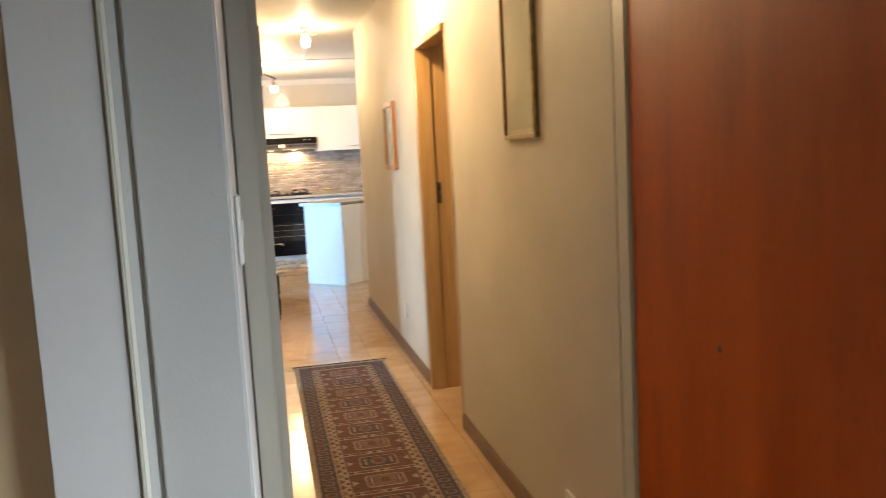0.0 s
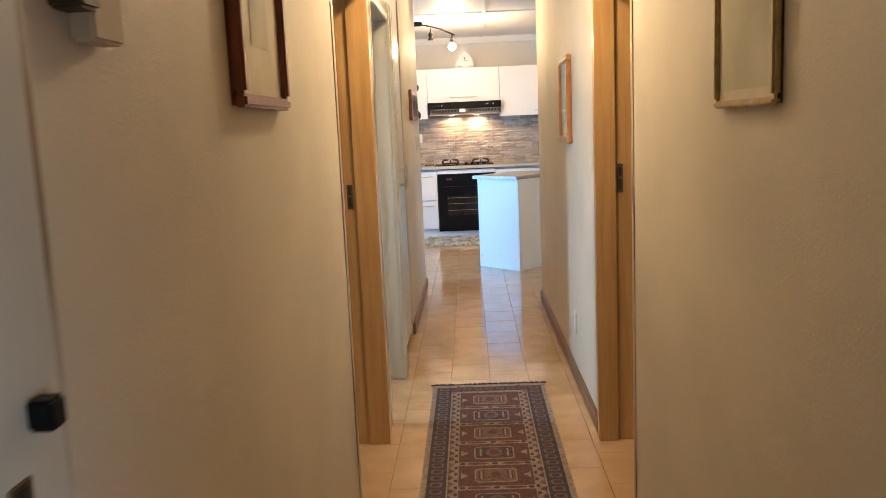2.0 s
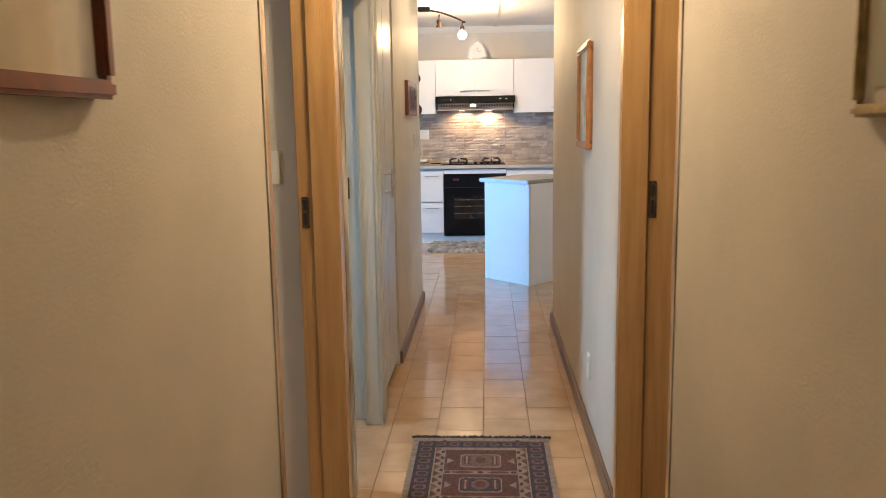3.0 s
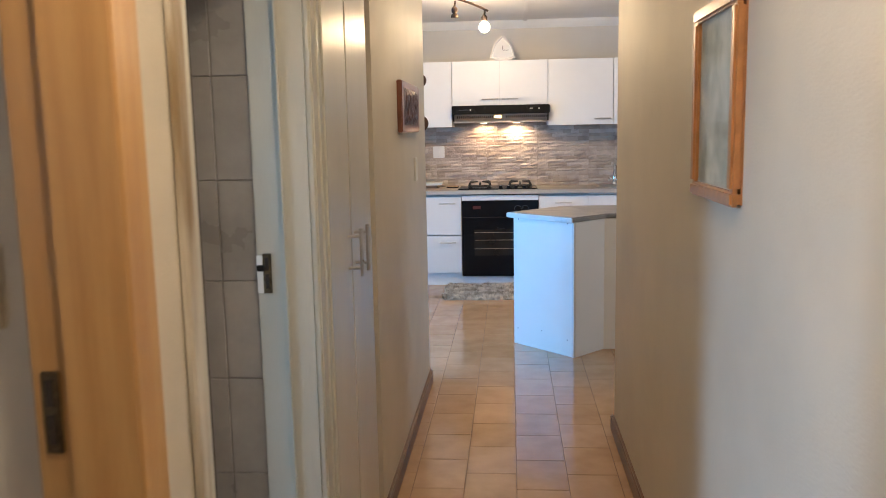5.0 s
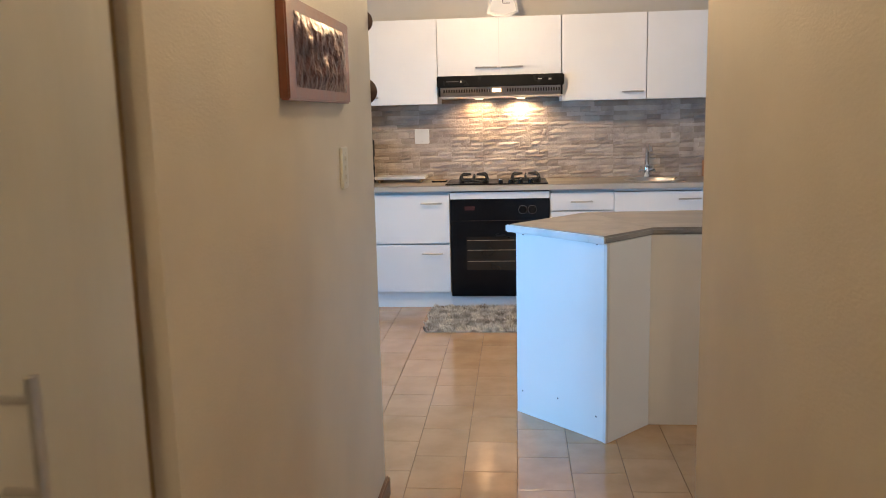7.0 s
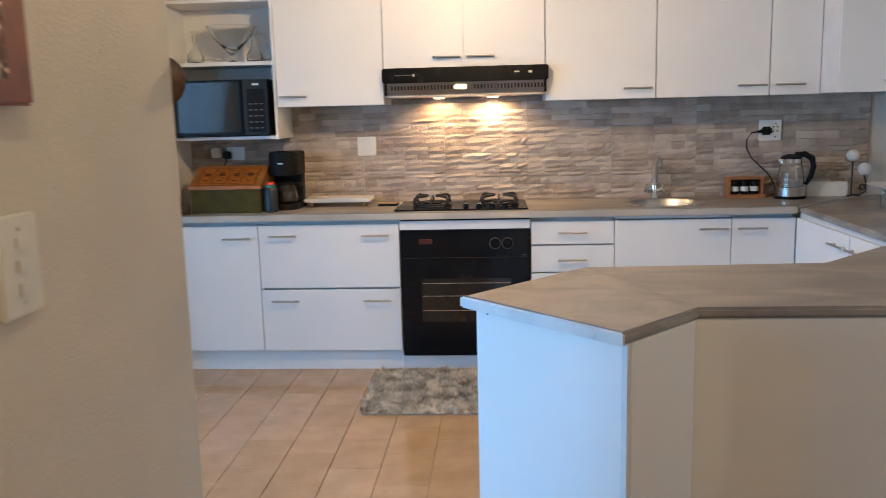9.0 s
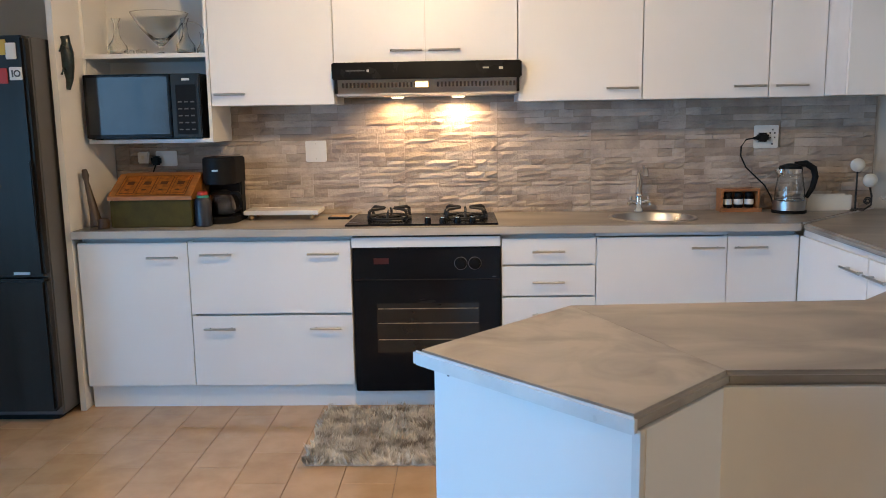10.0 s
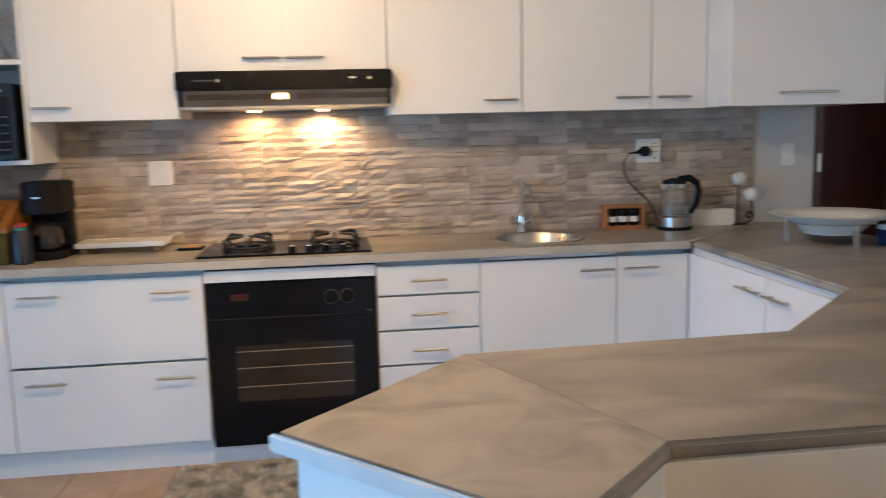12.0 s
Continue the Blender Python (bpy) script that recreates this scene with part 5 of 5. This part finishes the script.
prof = [(10.41, Z + 0.1405), (10.41, Z + 0.16), (10.60, Z + 0.262), (10.745, Z + 0.262), (10.745, Z + 0.1405)]
la, lb = [lid.verts.new((bx0 - 0.006, y, z)) for y, z in prof], [lid.verts.new((bx1 + 0.006, y, z)) for y, z in prof]
lid.faces.new(la), lid.faces.new(lb[::-1])
for i in range(5):
    lid.faces.new((la[i], lb[i], lb[(i + 1) % 5], la[(i + 1) % 5]))
bmesh.ops.recalc_face_normals(lid, faces=lid.faces)
ld = part("lid", lid, ORANGE_LID, bb, "orange stained sloping lid with painted pictures")
sl = Vector((0, 0.19, 0.102)).normalized()
nn = Vector((0, -sl.z, sl.y))


def on_lid(u0, u1, s0, s1, lift, m, nm):
    o = Vector((0, 10.41, Z + 0.16))
    pts = [Vector((u, 0, 0)) + o + sl * s + nn * lift for u, s in ((u0, s0), (u1, s0), (u1, s1), (u0, s1))]
    bm = bmesh.new()
    bm.faces.new([bm.verts.new(p) for p in pts])
    bmesh.ops.solidify(bm, geom=bm.faces[:], thickness=0.0008)
    part(nm, bm, m, ld, "", False)


on_lid(bx0 + 0.030, bx1 - 0.030, 0.012, 0.198, 0.0008, LID_ART, "border")
on_lid(bx0 + 0.034, bx1 - 0.034, 0.016, 0.194, 0.0013, LID_PALE, "inlay")
for i in range(4):
    u = bx0 + 0.045 + i * 0.087
    on_lid(u, u + 0.075, 0.025, 0.185, 0.0024, LID_ART, "picture_border")
    on_lid(u + 0.003, u + 0.072, 0.028, 0.182, 0.0036, LID_PALE, "picture")
    on_lid(u + 0.018, u + 0.055, 0.105, 0.135, 0.0048, LID_ART, "motif")
    on_lid(u + 0.022, u + 0.045, 0.05, 0.062, 0.0048, LID_ART, "motif")

fl = thing("drinks_flask", (-1.184, 10.452, Z), "dark blue insulated flask with a teal rim", "flask")
part("body", lathe([(0.038, 0), (0.042, 0.004), (0.042, 0.13), (0.032, 0.147)], (-1.184, 10.452, Z), 24), NAVY_FLASK, fl)
part("rim", lathe([(0.030, 0.1452), (0.031, 0.158), (0.026, 0.160)], (-1.184, 10.452, Z), 24), TEAL, fl)
part("cap", lathe([(0.026, 0.1603), (0.026, 0.175), (0.02, 0.178)], (-1.184, 10.452, Z), 20), RED, fl)

cm = thing("coffee_maker", (-1.13, 10.65, Z), "black filter coffee maker with a glass jug", "coffee maker")
part("base", prism([(p[0], p[1]) for p in arc((-1.135, 10.60, 0), 0.09, 180, 360, 14, "xy")] + [(-1.045, 10.78), (-1.225, 10.78)], Z, Z + 0.035, 0.004), BLACK_MATT, cm)
part("column", B((-1.22, 10.70, Z + 0.0355, -1.05, 10.78, Z + 0.22), bevel=0.008), BLACK_MATT, cm)
part("filter_holder", prism([(p[0], p[1]) for p in arc((-1.135, 10.61, 0), 0.088, 180, 360, 14, "xy")] + [(-1.047, 10.78), (-1.223, 10.78)], Z + 0.205, Z + 0.345, 0.006), BLACK_MATT, cm)
part("badge", B((-1.15, 10.519, Z + 0.275, -1.12, 10.5225, Z + 0.283)), STEEL, cm)
jug = part("jug", lathe([(0.058, 0.036), (0.072, 0.05), (0.076, 0.085), (0.066, 0.125), (0.052, 0.15), (0.05, 0.15), (0.064, 0.122), (0.073, 0.085), (0.069, 0.052), (0.05, 0.04)], (-1.135, 10.605, Z), 28), GLASS, cm, "clear glass jug")
part("coffee", lathe([(0.055, 0.0405), (0.068, 0.053), (0.0715, 0.085), (0.0665, 0.108), (0.004, 0.109)], (-1.135, 10.605, Z), 24), mat("dark_coffee", (0.01, 0.006, 0.004), 0.2, bump=0), jug)
part("jug_lid", lathe([(0.053, 0.1505), (0.054, 0.162), (0.03, 0.172), (0.004, 0.173)], (-1.135, 10.605, Z), 24), BLACK_MATT, jug)
part("jug_handle", tube([(-1.08, 10.59, Z + 0.155), (-1.035, 10.58, Z + 0.155), (-1.022, 10.578, Z + 0.13), (-1.025, 10.578, Z + 0.08), (-1.06, 10.585, Z + 0.06)], [0.009, 0.011, 0.011, 0.010, 0.008], 10), BLACK_MATT, jug)

cbd = thing("cutting_board", (-0.85, 10.75, Z), "white marble board on small wooden ball feet", "board")
part("slab", prism([(-1.035, 10.66), (-0.63, 10.66), (-0.63, 10.86), (-1.035, 10.86)], Z + 0.028, Z + 0.052, 0.003), MARBLE, cbd)
for x in (-1.0, -0.67):
    for y in (10.69, 10.83):
        part("foot", ball((x, y, Z + 0.0142), 0.014), BOARD_WOOD, cbd)
co = thing("coaster", (-0.52, 10.70, Z), "small dark square coaster with a pale top", "coaster")
part("tray", B((-0.58, 10.66, Z, -0.46, 10.76, Z + 0.012), bevel=0.003), BLACK_MATT, co)
part("inlay", B((-0.57, 10.67, Z + 0.0122, -0.47, 10.75, Z + 0.0145)), BOARD_WOOD, co)

rk = thing("spice_rack", (1.66, 10.83, Z), "small orange-brown wooden rack holding three jars", "spice rack")
part("back", B((1.555, 10.865, Z, 1.765, 10.877, Z + 0.125)), RACK_WOOD, rk)
part("side", B((1.555, 10.79, Z, 1.567, 10.8645, Z + 0.125)), RACK_WOOD, rk)
part("side", B((1.753, 10.79, Z, 1.765, 10.8645, Z + 0.125)), RACK_WOOD, rk)
part("base", B((1.548, 10.77, Z, 1.772, 10.7895, Z + 0.02), (1.5675, 10.7897, Z, 1.7525, 10.8645, Z + 0.02)), RACK_WOOD, rk)
part("top", B((1.5675, 10.79, Z + 0.112, 1.7525, 10.8645, Z + 0.125)), RACK_WOOD, rk)
for x in (1.602, 1.66, 1.718):
    j = thing("spice_jar", (x, 10.825, Z + 0.0203), "small dark spice jar with a white label", "jar", "jars in the spice rack")
    part("jar", lathe([(0.022, 0), (0.024, 0.003), (0.024, 0.055), (0.019, 0.062)], (x, 10.825, Z + 0.0203), 18), BLACK, j)
    part("lid", lathe([(0.021, 0.0622), (0.021, 0.08), (0.018, 0.082)], (x, 10.825, Z + 0.0203), 18), BLACK_MATT, j)
    part("label", lathe([(0.0243, 0.018), (0.0248, 0.0182), (0.0248, 0.047), (0.0243, 0.0472)], (x, 10.825, Z + 0.0203), 18), PAPER, j, "white paper label")

kt = thing("electric_kettle", (1.90, 10.73, Z), "glass electric kettle with black handle and steel base", "kettle")
KX, KY = 1.90, 10.73
part("base", lathe([(0.088, 0), (0.09, 0.012), (0.085, 0.016)], (KX, KY, Z), 30), BLACK_MATT, kt)
part("collar", lathe([(0.082, 0.0163), (0.083, 0.065), (0.078, 0.067)], (KX, KY, Z), 30), STEEL, kt)
part("jug", lathe([(0.077, 0.0672), (0.075, 0.12), (0.064, 0.20), (0.060, 0.212), (0.058, 0.212), (0.061, 0.20), (0.072, 0.12), (0.073, 0.072), (0.004, 0.07)], (KX, KY, Z), 30), GLASS, kt, "clear glass body")
part("band", lathe([(0.061, 0.2123), (0.062, 0.235), (0.058, 0.237)], (KX, KY, Z), 30), CHROME, kt)
part("lid", lathe([(0.059, 0.2372), (0.057, 0.25), (0.02, 0.262), (0.0005, 0.263)], (KX, KY, Z), 30), BLACK_MATT, kt)
part("handle", tube([(KX + 0.02, KY, Z + 0.256), (KX + 0.075, KY - 0.01, Z + 0.262), (KX + 0.115, KY - 0.015, Z + 0.235), (KX + 0.125, KY - 0.016, Z + 0.19), (KX + 0.112, KY - 0.014, Z + 0.13), (KX + 0.085, KY - 0.01, Z + 0.08)], [0.016, 0.018, 0.018, 0.017, 0.015, 0.011], 12), BLACK_MATT, kt)
part("spout", tube([(KX - 0.05, KY, Z + 0.205), (KX - 0.075, KY, Z + 0.235)], [0.02, 0.013], 10), CHROME, kt)
s2 = plate("wall_socket", "white double wall socket with a black plug", (1.822, YT - 0.008, 1.342), 0.135, 0.125, "-y", [(-0.04, -0.03, 0.014, 0.02), (0.045, -0.03, 0.014, 0.02)], PLASTIC, "socket", False)
for dx, dz in ((0.02, 0.02), (0.045, 0.02), (0.033, 0.038), (0.02, -0.005), (0.045, -0.005), (0.033, -0.04)):
    part("pin_hole", B((1.822 + dx - 0.004, YT - 0.0185, 1.342 + dz - 0.004, 1.822 + dx + 0.004, YT - 0.0172, 1.342 + dz + 0.004)), HOLE_SHADE, s2)
pg = thing("plug_and_cord", (1.80, 10.84, 1.34), "black plug with a hanging cord", "plug")
part("plug", merge(B((1.765, 10.855, 1.315, 1.825, 10.893, 1.365), bevel=0.01), tube([(1.775, 10.865, 1.34), (1.74, 10.86, 1.335)], [0.012, 0.007], 8)), BLACK_MATT, pg)
cord = [(1.742, 10.86, 1.336), (1.70, 10.855, 1.33), (1.672, 10.85, 1.29), (1.672, 10.85, 1.24), (1.70, 10.845, 1.18), (1.76, 10.835, 1.12), (1.80, 10.825, 1.08), (1.83, 10.81, 1.02), (1.845, 10.80, 0.97), (1.86, 10.79, ZT + 0.01)]
part("cord", tube(cord, 0.0042, 8), BLACK_MATT, pg)

cr = thing("ceramic_box", (2.14, 10.82, Z), "low white ceramic trough on the worktop", "trough")
part("tray", B((2.02, 10.79, Z, 2.26, 10.80, Z + 0.085), (2.02, 10.86, Z, 2.26, 10.87, Z + 0.085), (2.02, 10.8003, Z, 2.03, 10.8597, Z + 0.085), (2.25, 10.8003, Z, 2.26, 10.8597, Z + 0.085), (2.0303, 10.8003, Z, 2.2497, 10.8597, Z + 0.01), bevel=0.002), CANDLE, cr)

cs = thing("candle_stand", (2.32, 10.78, Z), "black wrought iron candle holder with two white ball candles", "candle holder")
part("stem", merge(tube([(2.285, 10.80, Z), (2.285, 10.80, Z + 0.21)], 0.005), tube([(2.285, 10.80, Z + 0.005), (2.33, 10.79, Z + 0.005), (2.36, 10.78, Z + 0.03), (2.36, 10.78, Z + 0.08), (2.345, 10.775, Z + 0.125)], 0.005), tube([(2.34 + 0.022 * math.cos(a) * (1 - a / 16), 10.785, Z + 0.05 + 0.022 * math.sin(a) * (1 - a / 16)) for a in [i * 0.5 for i in range(24)]], 0.004)), IRON, cs)
part("foot", B((2.25, 10.765, Z, 2.32, 10.83, Z + 0.006), bevel=0.002), IRON, cs)
part("candle", ball((2.285, 10.80, Z + 0.245), 0.037), CANDLE, cs, "white ball candle")
part("candle", ball((2.345, 10.775, Z + 0.163), 0.037), CANDLE, cs, "white ball candle")

bw = thing("footed_bowl", (2.33, 10.05, Z), "large white ceramic bowl in a metal and glass stand", "bowl")
BX, BY = 2.32, 10.03
part("bowl", lathe([(0.07, 0.042), (0.11, 0.045), (0.15, 0.085), (0.17, 0.10), (0.255, 0.128), (0.262, 0.134), (0.25, 0.136), (0.165, 0.112), (0.135, 0.085), (0.004, 0.06)], (BX, BY, Z), 44), CERAMIC, bw)
part("ring", tube(arc((BX, BY, Z + 0.096), 0.176, 0, 360, 36, "xy"), 0.004, 6), CHROME, bw)
for a in (30, 150, 270):
    x, y = BX + 0.18 * math.cos(radians(a)), BY + 0.18 * math.sin(radians(a))
    part("leg", merge(tube([(x, y, Z + 0.098), (x, y, Z + 0.002)], 0.004, 8)), CHROME, bw)
    part("foot_plate", B((x - 0.012, y - 0.003, Z, x + 0.012, y + 0.003, Z + 0.075), bevel=0.001), GLASS, bw)
tn = thing("tin_box", (2.56, 9.86, Z), "dark blue printed tin on the worktop", "tin")
part("body", B((2.48, 9.75, Z, 2.64, 9.95, Z + 0.065), bevel=0.004), BLUE_BOX, tn)
part("lid", B((2.478, 9.748, Z + 0.0655, 2.642, 9.952, Z + 0.085), bevel=0.004), PAPER, tn)

cl = thing("folded_cloth", (1.98, 8.78, Z), "folded white cloth on the return worktop", "cloth")
part("fold", B((1.86, 8.66, Z, 2.10, 8.86, Z + 0.012), bevel=0.005), PAPER, cl)
part("fold", B((1.875, 8.675, Z + 0.0122, 2.10, 8.855, Z + 0.024), bevel=0.005), PAPER, cl)

# sockets under the open shelf
plate("wall_socket", "white wall socket under the open shelf", (-1.52, YT - 0.008, 1.27), 0.12, 0.085, "-y", [(-0.03, 0.02, 0.014, 0.02)], PLASTIC, "socket", False)
ad = thing("plug_adapter", (-1.645, YT - 0.01, 1.25), "small white plug adapter beside the black plug", "adapter")
part("body", B((-1.675, YT - 0.04, 1.245, -1.612, YT - 0.008, 1.31), bevel=0.006), PLASTIC, ad)
part("button", B((-1.652, YT - 0.043, 1.268, -1.636, YT - 0.0402, 1.288), bevel=0.001), OLD_PLASTIC, ad)
p2 = thing("plug_and_cord", (-1.56, 10.87, 1.25), "black plug with a short cord", "plug")
part("plug", B((-1.595, 10.85, 1.235, -1.545, 10.893, 1.285), bevel=0.009), BLACK_MATT, p2)
part("cord", tube([(-1.57, 10.862, 1.24), (-1.585, 10.86, 1.20), (-1.58, 10.862, 1.12), (-1.57, 10.868, 1.0)], 0.004, 8), BLACK_MATT, p2)

# clock on the wall cabinets
ck2 = thing("mantel_clock", (0.0, 10.60, ZC), "rounded triangular silver clock with a white dial", "clock")


def rounded_triangle(w, h, n=8):
    pts = []
    for i in range(3 * n):
        a = 2 * math.pi * i / (3 * n) - math.pi / 2
        k = math.cos(math.pi / 3) / math.cos(((a + math.pi / 2 + math.pi / 3) % (2 * math.pi / 3)) - math.pi / 3)
        r = 0.60 * k + 0.40
        r *= 0.92
        pts.append((w * 0.62 * r * math.cos(a), h * 0.62 * r * math.sin(a)))
    return pts


def upright(points, y0, y1, z, bevel):
    bm = prism(points, 0, y1 - y0, bevel, 2)
    bm.transform(Matrix.Translation((0.0, y1, z)) @ Matrix.Rotation(radians(90), 4, "X"))
    bmesh.ops.recalc_face_normals(bm, faces=bm.faces)
    return bm


part("case", upright(rounded_triangle(0.245, 0.245), 10.575, 10.625, ZC + 0.098, 0.008), CLOCK_CASE, ck2)
part("dial", upright(rounded_triangle(0.205, 0.205), 10.570, 10.5745, ZC + 0.098, 0.001), PAPER, ck2, "white dial")
part("hour_needle", B((-0.003, 10.567, ZC + 0.098, 0.003, 10.5698, ZC + 0.14)), BLACK_MATT, ck2)
part("minute_needle", B((0.0, 10.5645, ZC + 0.094, 0.055, 10.5668, ZC + 0.099)), BLACK_MATT, ck2)
part("base", B((-0.075, 10.572, ZC, 0.075, 10.632, ZC + 0.022), bevel=0.004), CLOCK_CASE, ck2)

# shaggy mat
mtt = thing("kitchen_mat", (0.0, 9.95, 0.0), "mottled grey-beige shaggy mat in front of the oven", "mat")
part("base", B((-0.54, 9.62, 0.0005, 0.43, 10.27, 0.012)), SHAG, mtt)
sg = bmesh.new()
rg = random.Random(11)
for i in range(9000):
    x, y = rg.uniform(-0.55, 0.44), rg.uniform(9.61, 10.28)
    h = rg.uniform(0.022, 0.042)
    lean = 6.3 * math.sin(7 * x + 3 * math.sin(9 * y)) + 3 * math.sin(13 * y + 5 * x)
    dx, dy = 0.020 * math.cos(lean) + rg.uniform(-0.012, 0.012), 0.020 * math.sin(lean) + rg.uniform(-0.012, 0.012)
    a = rg.uniform(0, 6.28)
    w = 0.0062
    p = [sg.verts.new((x + w * math.cos(a + k * 2.094), y + w * math.sin(a + k * 2.094), 0.010)) for k in range(3)]
    q = sg.verts.new((x + dx, y + dy, 0.010 + h))
    for k in range(3):
        sg.faces.new((p[k], p[(k + 1) % 3], q))
tagged(part("shag_pile", sg, SHAG, mtt, "long shaggy pile"), kind="stuff")

# door in the far wall
d5 = thing("door_5", (3.1, YK, 0), "dark red-brown wooden door standing ajar beyond the kitchen", "doorway", kind="structure")
part("jamb", B((2.786, YK - 0.012, 0, 2.83, YK + 0.11, 2.07), bevel=0.004), MAHOGANY, d5)
part("jamb", B((3.536, YK - 0.012, 0, 3.579, YK + 0.11, 2.07), bevel=0.004), MAHOGANY, d5)
part("head", B((2.8305, YK - 0.012, 2.03, 3.5355, YK + 0.11, 2.07), bevel=0.004), MAHOGANY, d5)
lf = B((0, 0, 0.01, 0.70, 0.04, 2.025), bevel=0.003)
lf.transform(Matrix.Translation((2.835, YK + 0.06, 0)) @ Matrix.Rotation(radians(24), 4, "Z"))
lf_ob = part("leaf", lf, MAHOGANY, d5)
part("lock_plate", B((2.80, YK - 0.0165, 1.20, 2.818, YK - 0.0125, 1.30), bevel=0.001), STEEL, d5, "pale metal lock plate")

# ---------------------------------------------------------------- pieces: stone strips and floor tiles
bsp = thing("backsplash", (0.3, YT, ZT), "split-face brown and grey stone strips behind the worktop", "backsplash", kind="structure")
part("backing", B((-1.816, YT + 0.008, ZT - 0.03, 2.425, YK - 0.0005, 1.62)), STONE_BACK, bsp)
rg = random.Random(21)


def stone(bm, x0, x1, z0, z1, proud):
    """One split strip with an uneven face."""
    n = 3
    f = [[None] * 3 for _ in range(n + 1)]
    for i in range(n + 1):
        for k in range(3):
            e = 0.4 if (i in (0, n) or k in (0, 2)) else 1.0
            f[i][k] = bm.verts.new((x0 + (x1 - x0) * i / n, YT + 0.004 - (proud + rg.uniform(0, 0.007)) * e, z0 + (z1 - z0) * k / 2 + rg.uniform(-0.005, 0.005) * (k == 1) + rg.uniform(-0.003, 0.003) * (k != 1 and 0 < i < n)))
    back = [[bm.verts.new((x0 + (x1 - x0) * i / n, YT + 0.009, z0 + (z1 - z0) * k / 2)) for k in (0, 2)] for i in range(n + 1)]
    for i in range(n):
        for k in range(2):
            bm.faces.new((f[i][k], f[i + 1][k], f[i + 1][k + 1], f[i][k + 1]))
        bm.faces.new((back[i][0], back[i + 1][0], f[i + 1][0], f[i][0]))
        bm.faces.new((f[i][2], f[i + 1][2], back[i + 1][1], back[i][1]))
    for i in (0, n):
        fs = (back[i][0], f[i][0], f[i][1], f[i][2], back[i][1])
        bm.faces.new(fs if i == 0 else fs[::-1])


rest = bmesh.new()
count = 0
z = ZT - 0.004
while z < 1.60:
    h = rg.choice((0.026, 0.034, 0.040, 0.047))
    x = -1.816
    while x < 2.42:
        ln = rg.choice((0.08, 0.11, 0.15, 0.19, 0.26))
        seam = min(2.42, -1.736 + 0.52 * (math.floor((x + 1.7361) / 0.52) + 1))
        x1 = min(seam, x + ln)
        if seam - x1 < 0.04:
            x1 = seam
        proud = rg.choice((0.001, 0.004, 0.007, 0.011))
        if -0.75 < x < 1.45 and z < 1.60 and count < 300:
            bm = bmesh.new()
            stone(bm, x + 0.0006, x1 - 0.0006, z + 0.0006, z + h - 0.0006, proud)
            part("stone", bm, STONE_P, bsp, "", False)
            count += 1
        else:
            stone(rest, x + 0.0006, x1 - 0.0006, z + 0.0006, z + h - 0.0006, proud)
        x = x1
    z += h
tagged(part("stone_strips", rest, STONE_S, bsp, "split-face stone strips", False), kind="stuff")

# floor tiles in staggered columns
TW, TL, GAP = 0.222, 0.312, 0.0022
tiling = thing("tiling", (0.08, 6.0, 0), "glazed tan ceramic floor tiles in staggered rows", "floor tiles", kind="structure")


def tile_verts(x0, y0, x1, y1):
    b = 0.0014
    return [(x0, y0, -0.006), (x1, y0, -0.006), (x1, y1, -0.006), (x0, y1, -0.006), (x0, y0, -b), (x1, y0, -b), (x1, y1, -b), (x0, y1, -b),
            (x0 + b, y0 + b, 0), (x1 - b, y0 + b, 0), (x1 - b, y1 - b, 0), (x0 + b, y1 - b, 0)]


TILE_F = [(0, 1, 5, 4), (1, 2, 6, 5), (2, 3, 7, 6), (3, 0, 4, 7), (4, 5, 9, 8), (5, 6, 10, 9), (6, 7, 11, 10), (7, 4, 8, 11), (8, 9, 10, 11)]
shared = bpy.data.meshes.new("tile")
shared.from_pydata(tile_verts(-TW / 2 + GAP / 2, -TL / 2 + GAP / 2, TW / 2 - GAP / 2, TL / 2 - GAP / 2), [], TILE_F)
shared.materials.append(TILE_P)
rv, rf, count = [], [], 0
for c in range(-17, 20):
    x0 = 0.082 + c * TW
    off = 0.09 if c % 2 == 0 else 0.25
    for r in range(-13, 36):
        y0 = off + r * TL
        cx, cy = x0 + TW / 2, y0 + TL / 2
        if cy > 10.88 or cy < -3.7:
            continue
        near = (-0.43 < cx < 0.58 and 3.3 < cy < 10.3) or (-1.9 < cx <= -0.43 and 8.2 < cy < 10.35)
        if near and count < 300:
            o = new("tile", shared)
            o.parent, o.location = tiling, (cx - 0.08, cy - 6.0, rg.uniform(-0.0004, 0.0004))
            o.rotation_euler = (rg.uniform(-0.0012, 0.0012), rg.uniform(-0.0016, 0.0016), 0)
            count += 1
        else:
            n = len(rv)
            rv += tile_verts(x0 + GAP / 2, y0 + GAP / 2, x0 + TW - GAP / 2, y0 + TL - GAP / 2)
            rf += [tuple(n + i for i in f) for f in TILE_F]
me = bpy.data.meshes.new("tiles_beyond")
me.from_pydata(rv, [], rf)
me.materials.append(TILE_S)
o = new("tiles_beyond", me)
o.parent = tiling
o.location = (-0.08, -6.0, 0)
tagged(o, "glazed tan ceramic floor tiles", kind="stuff")
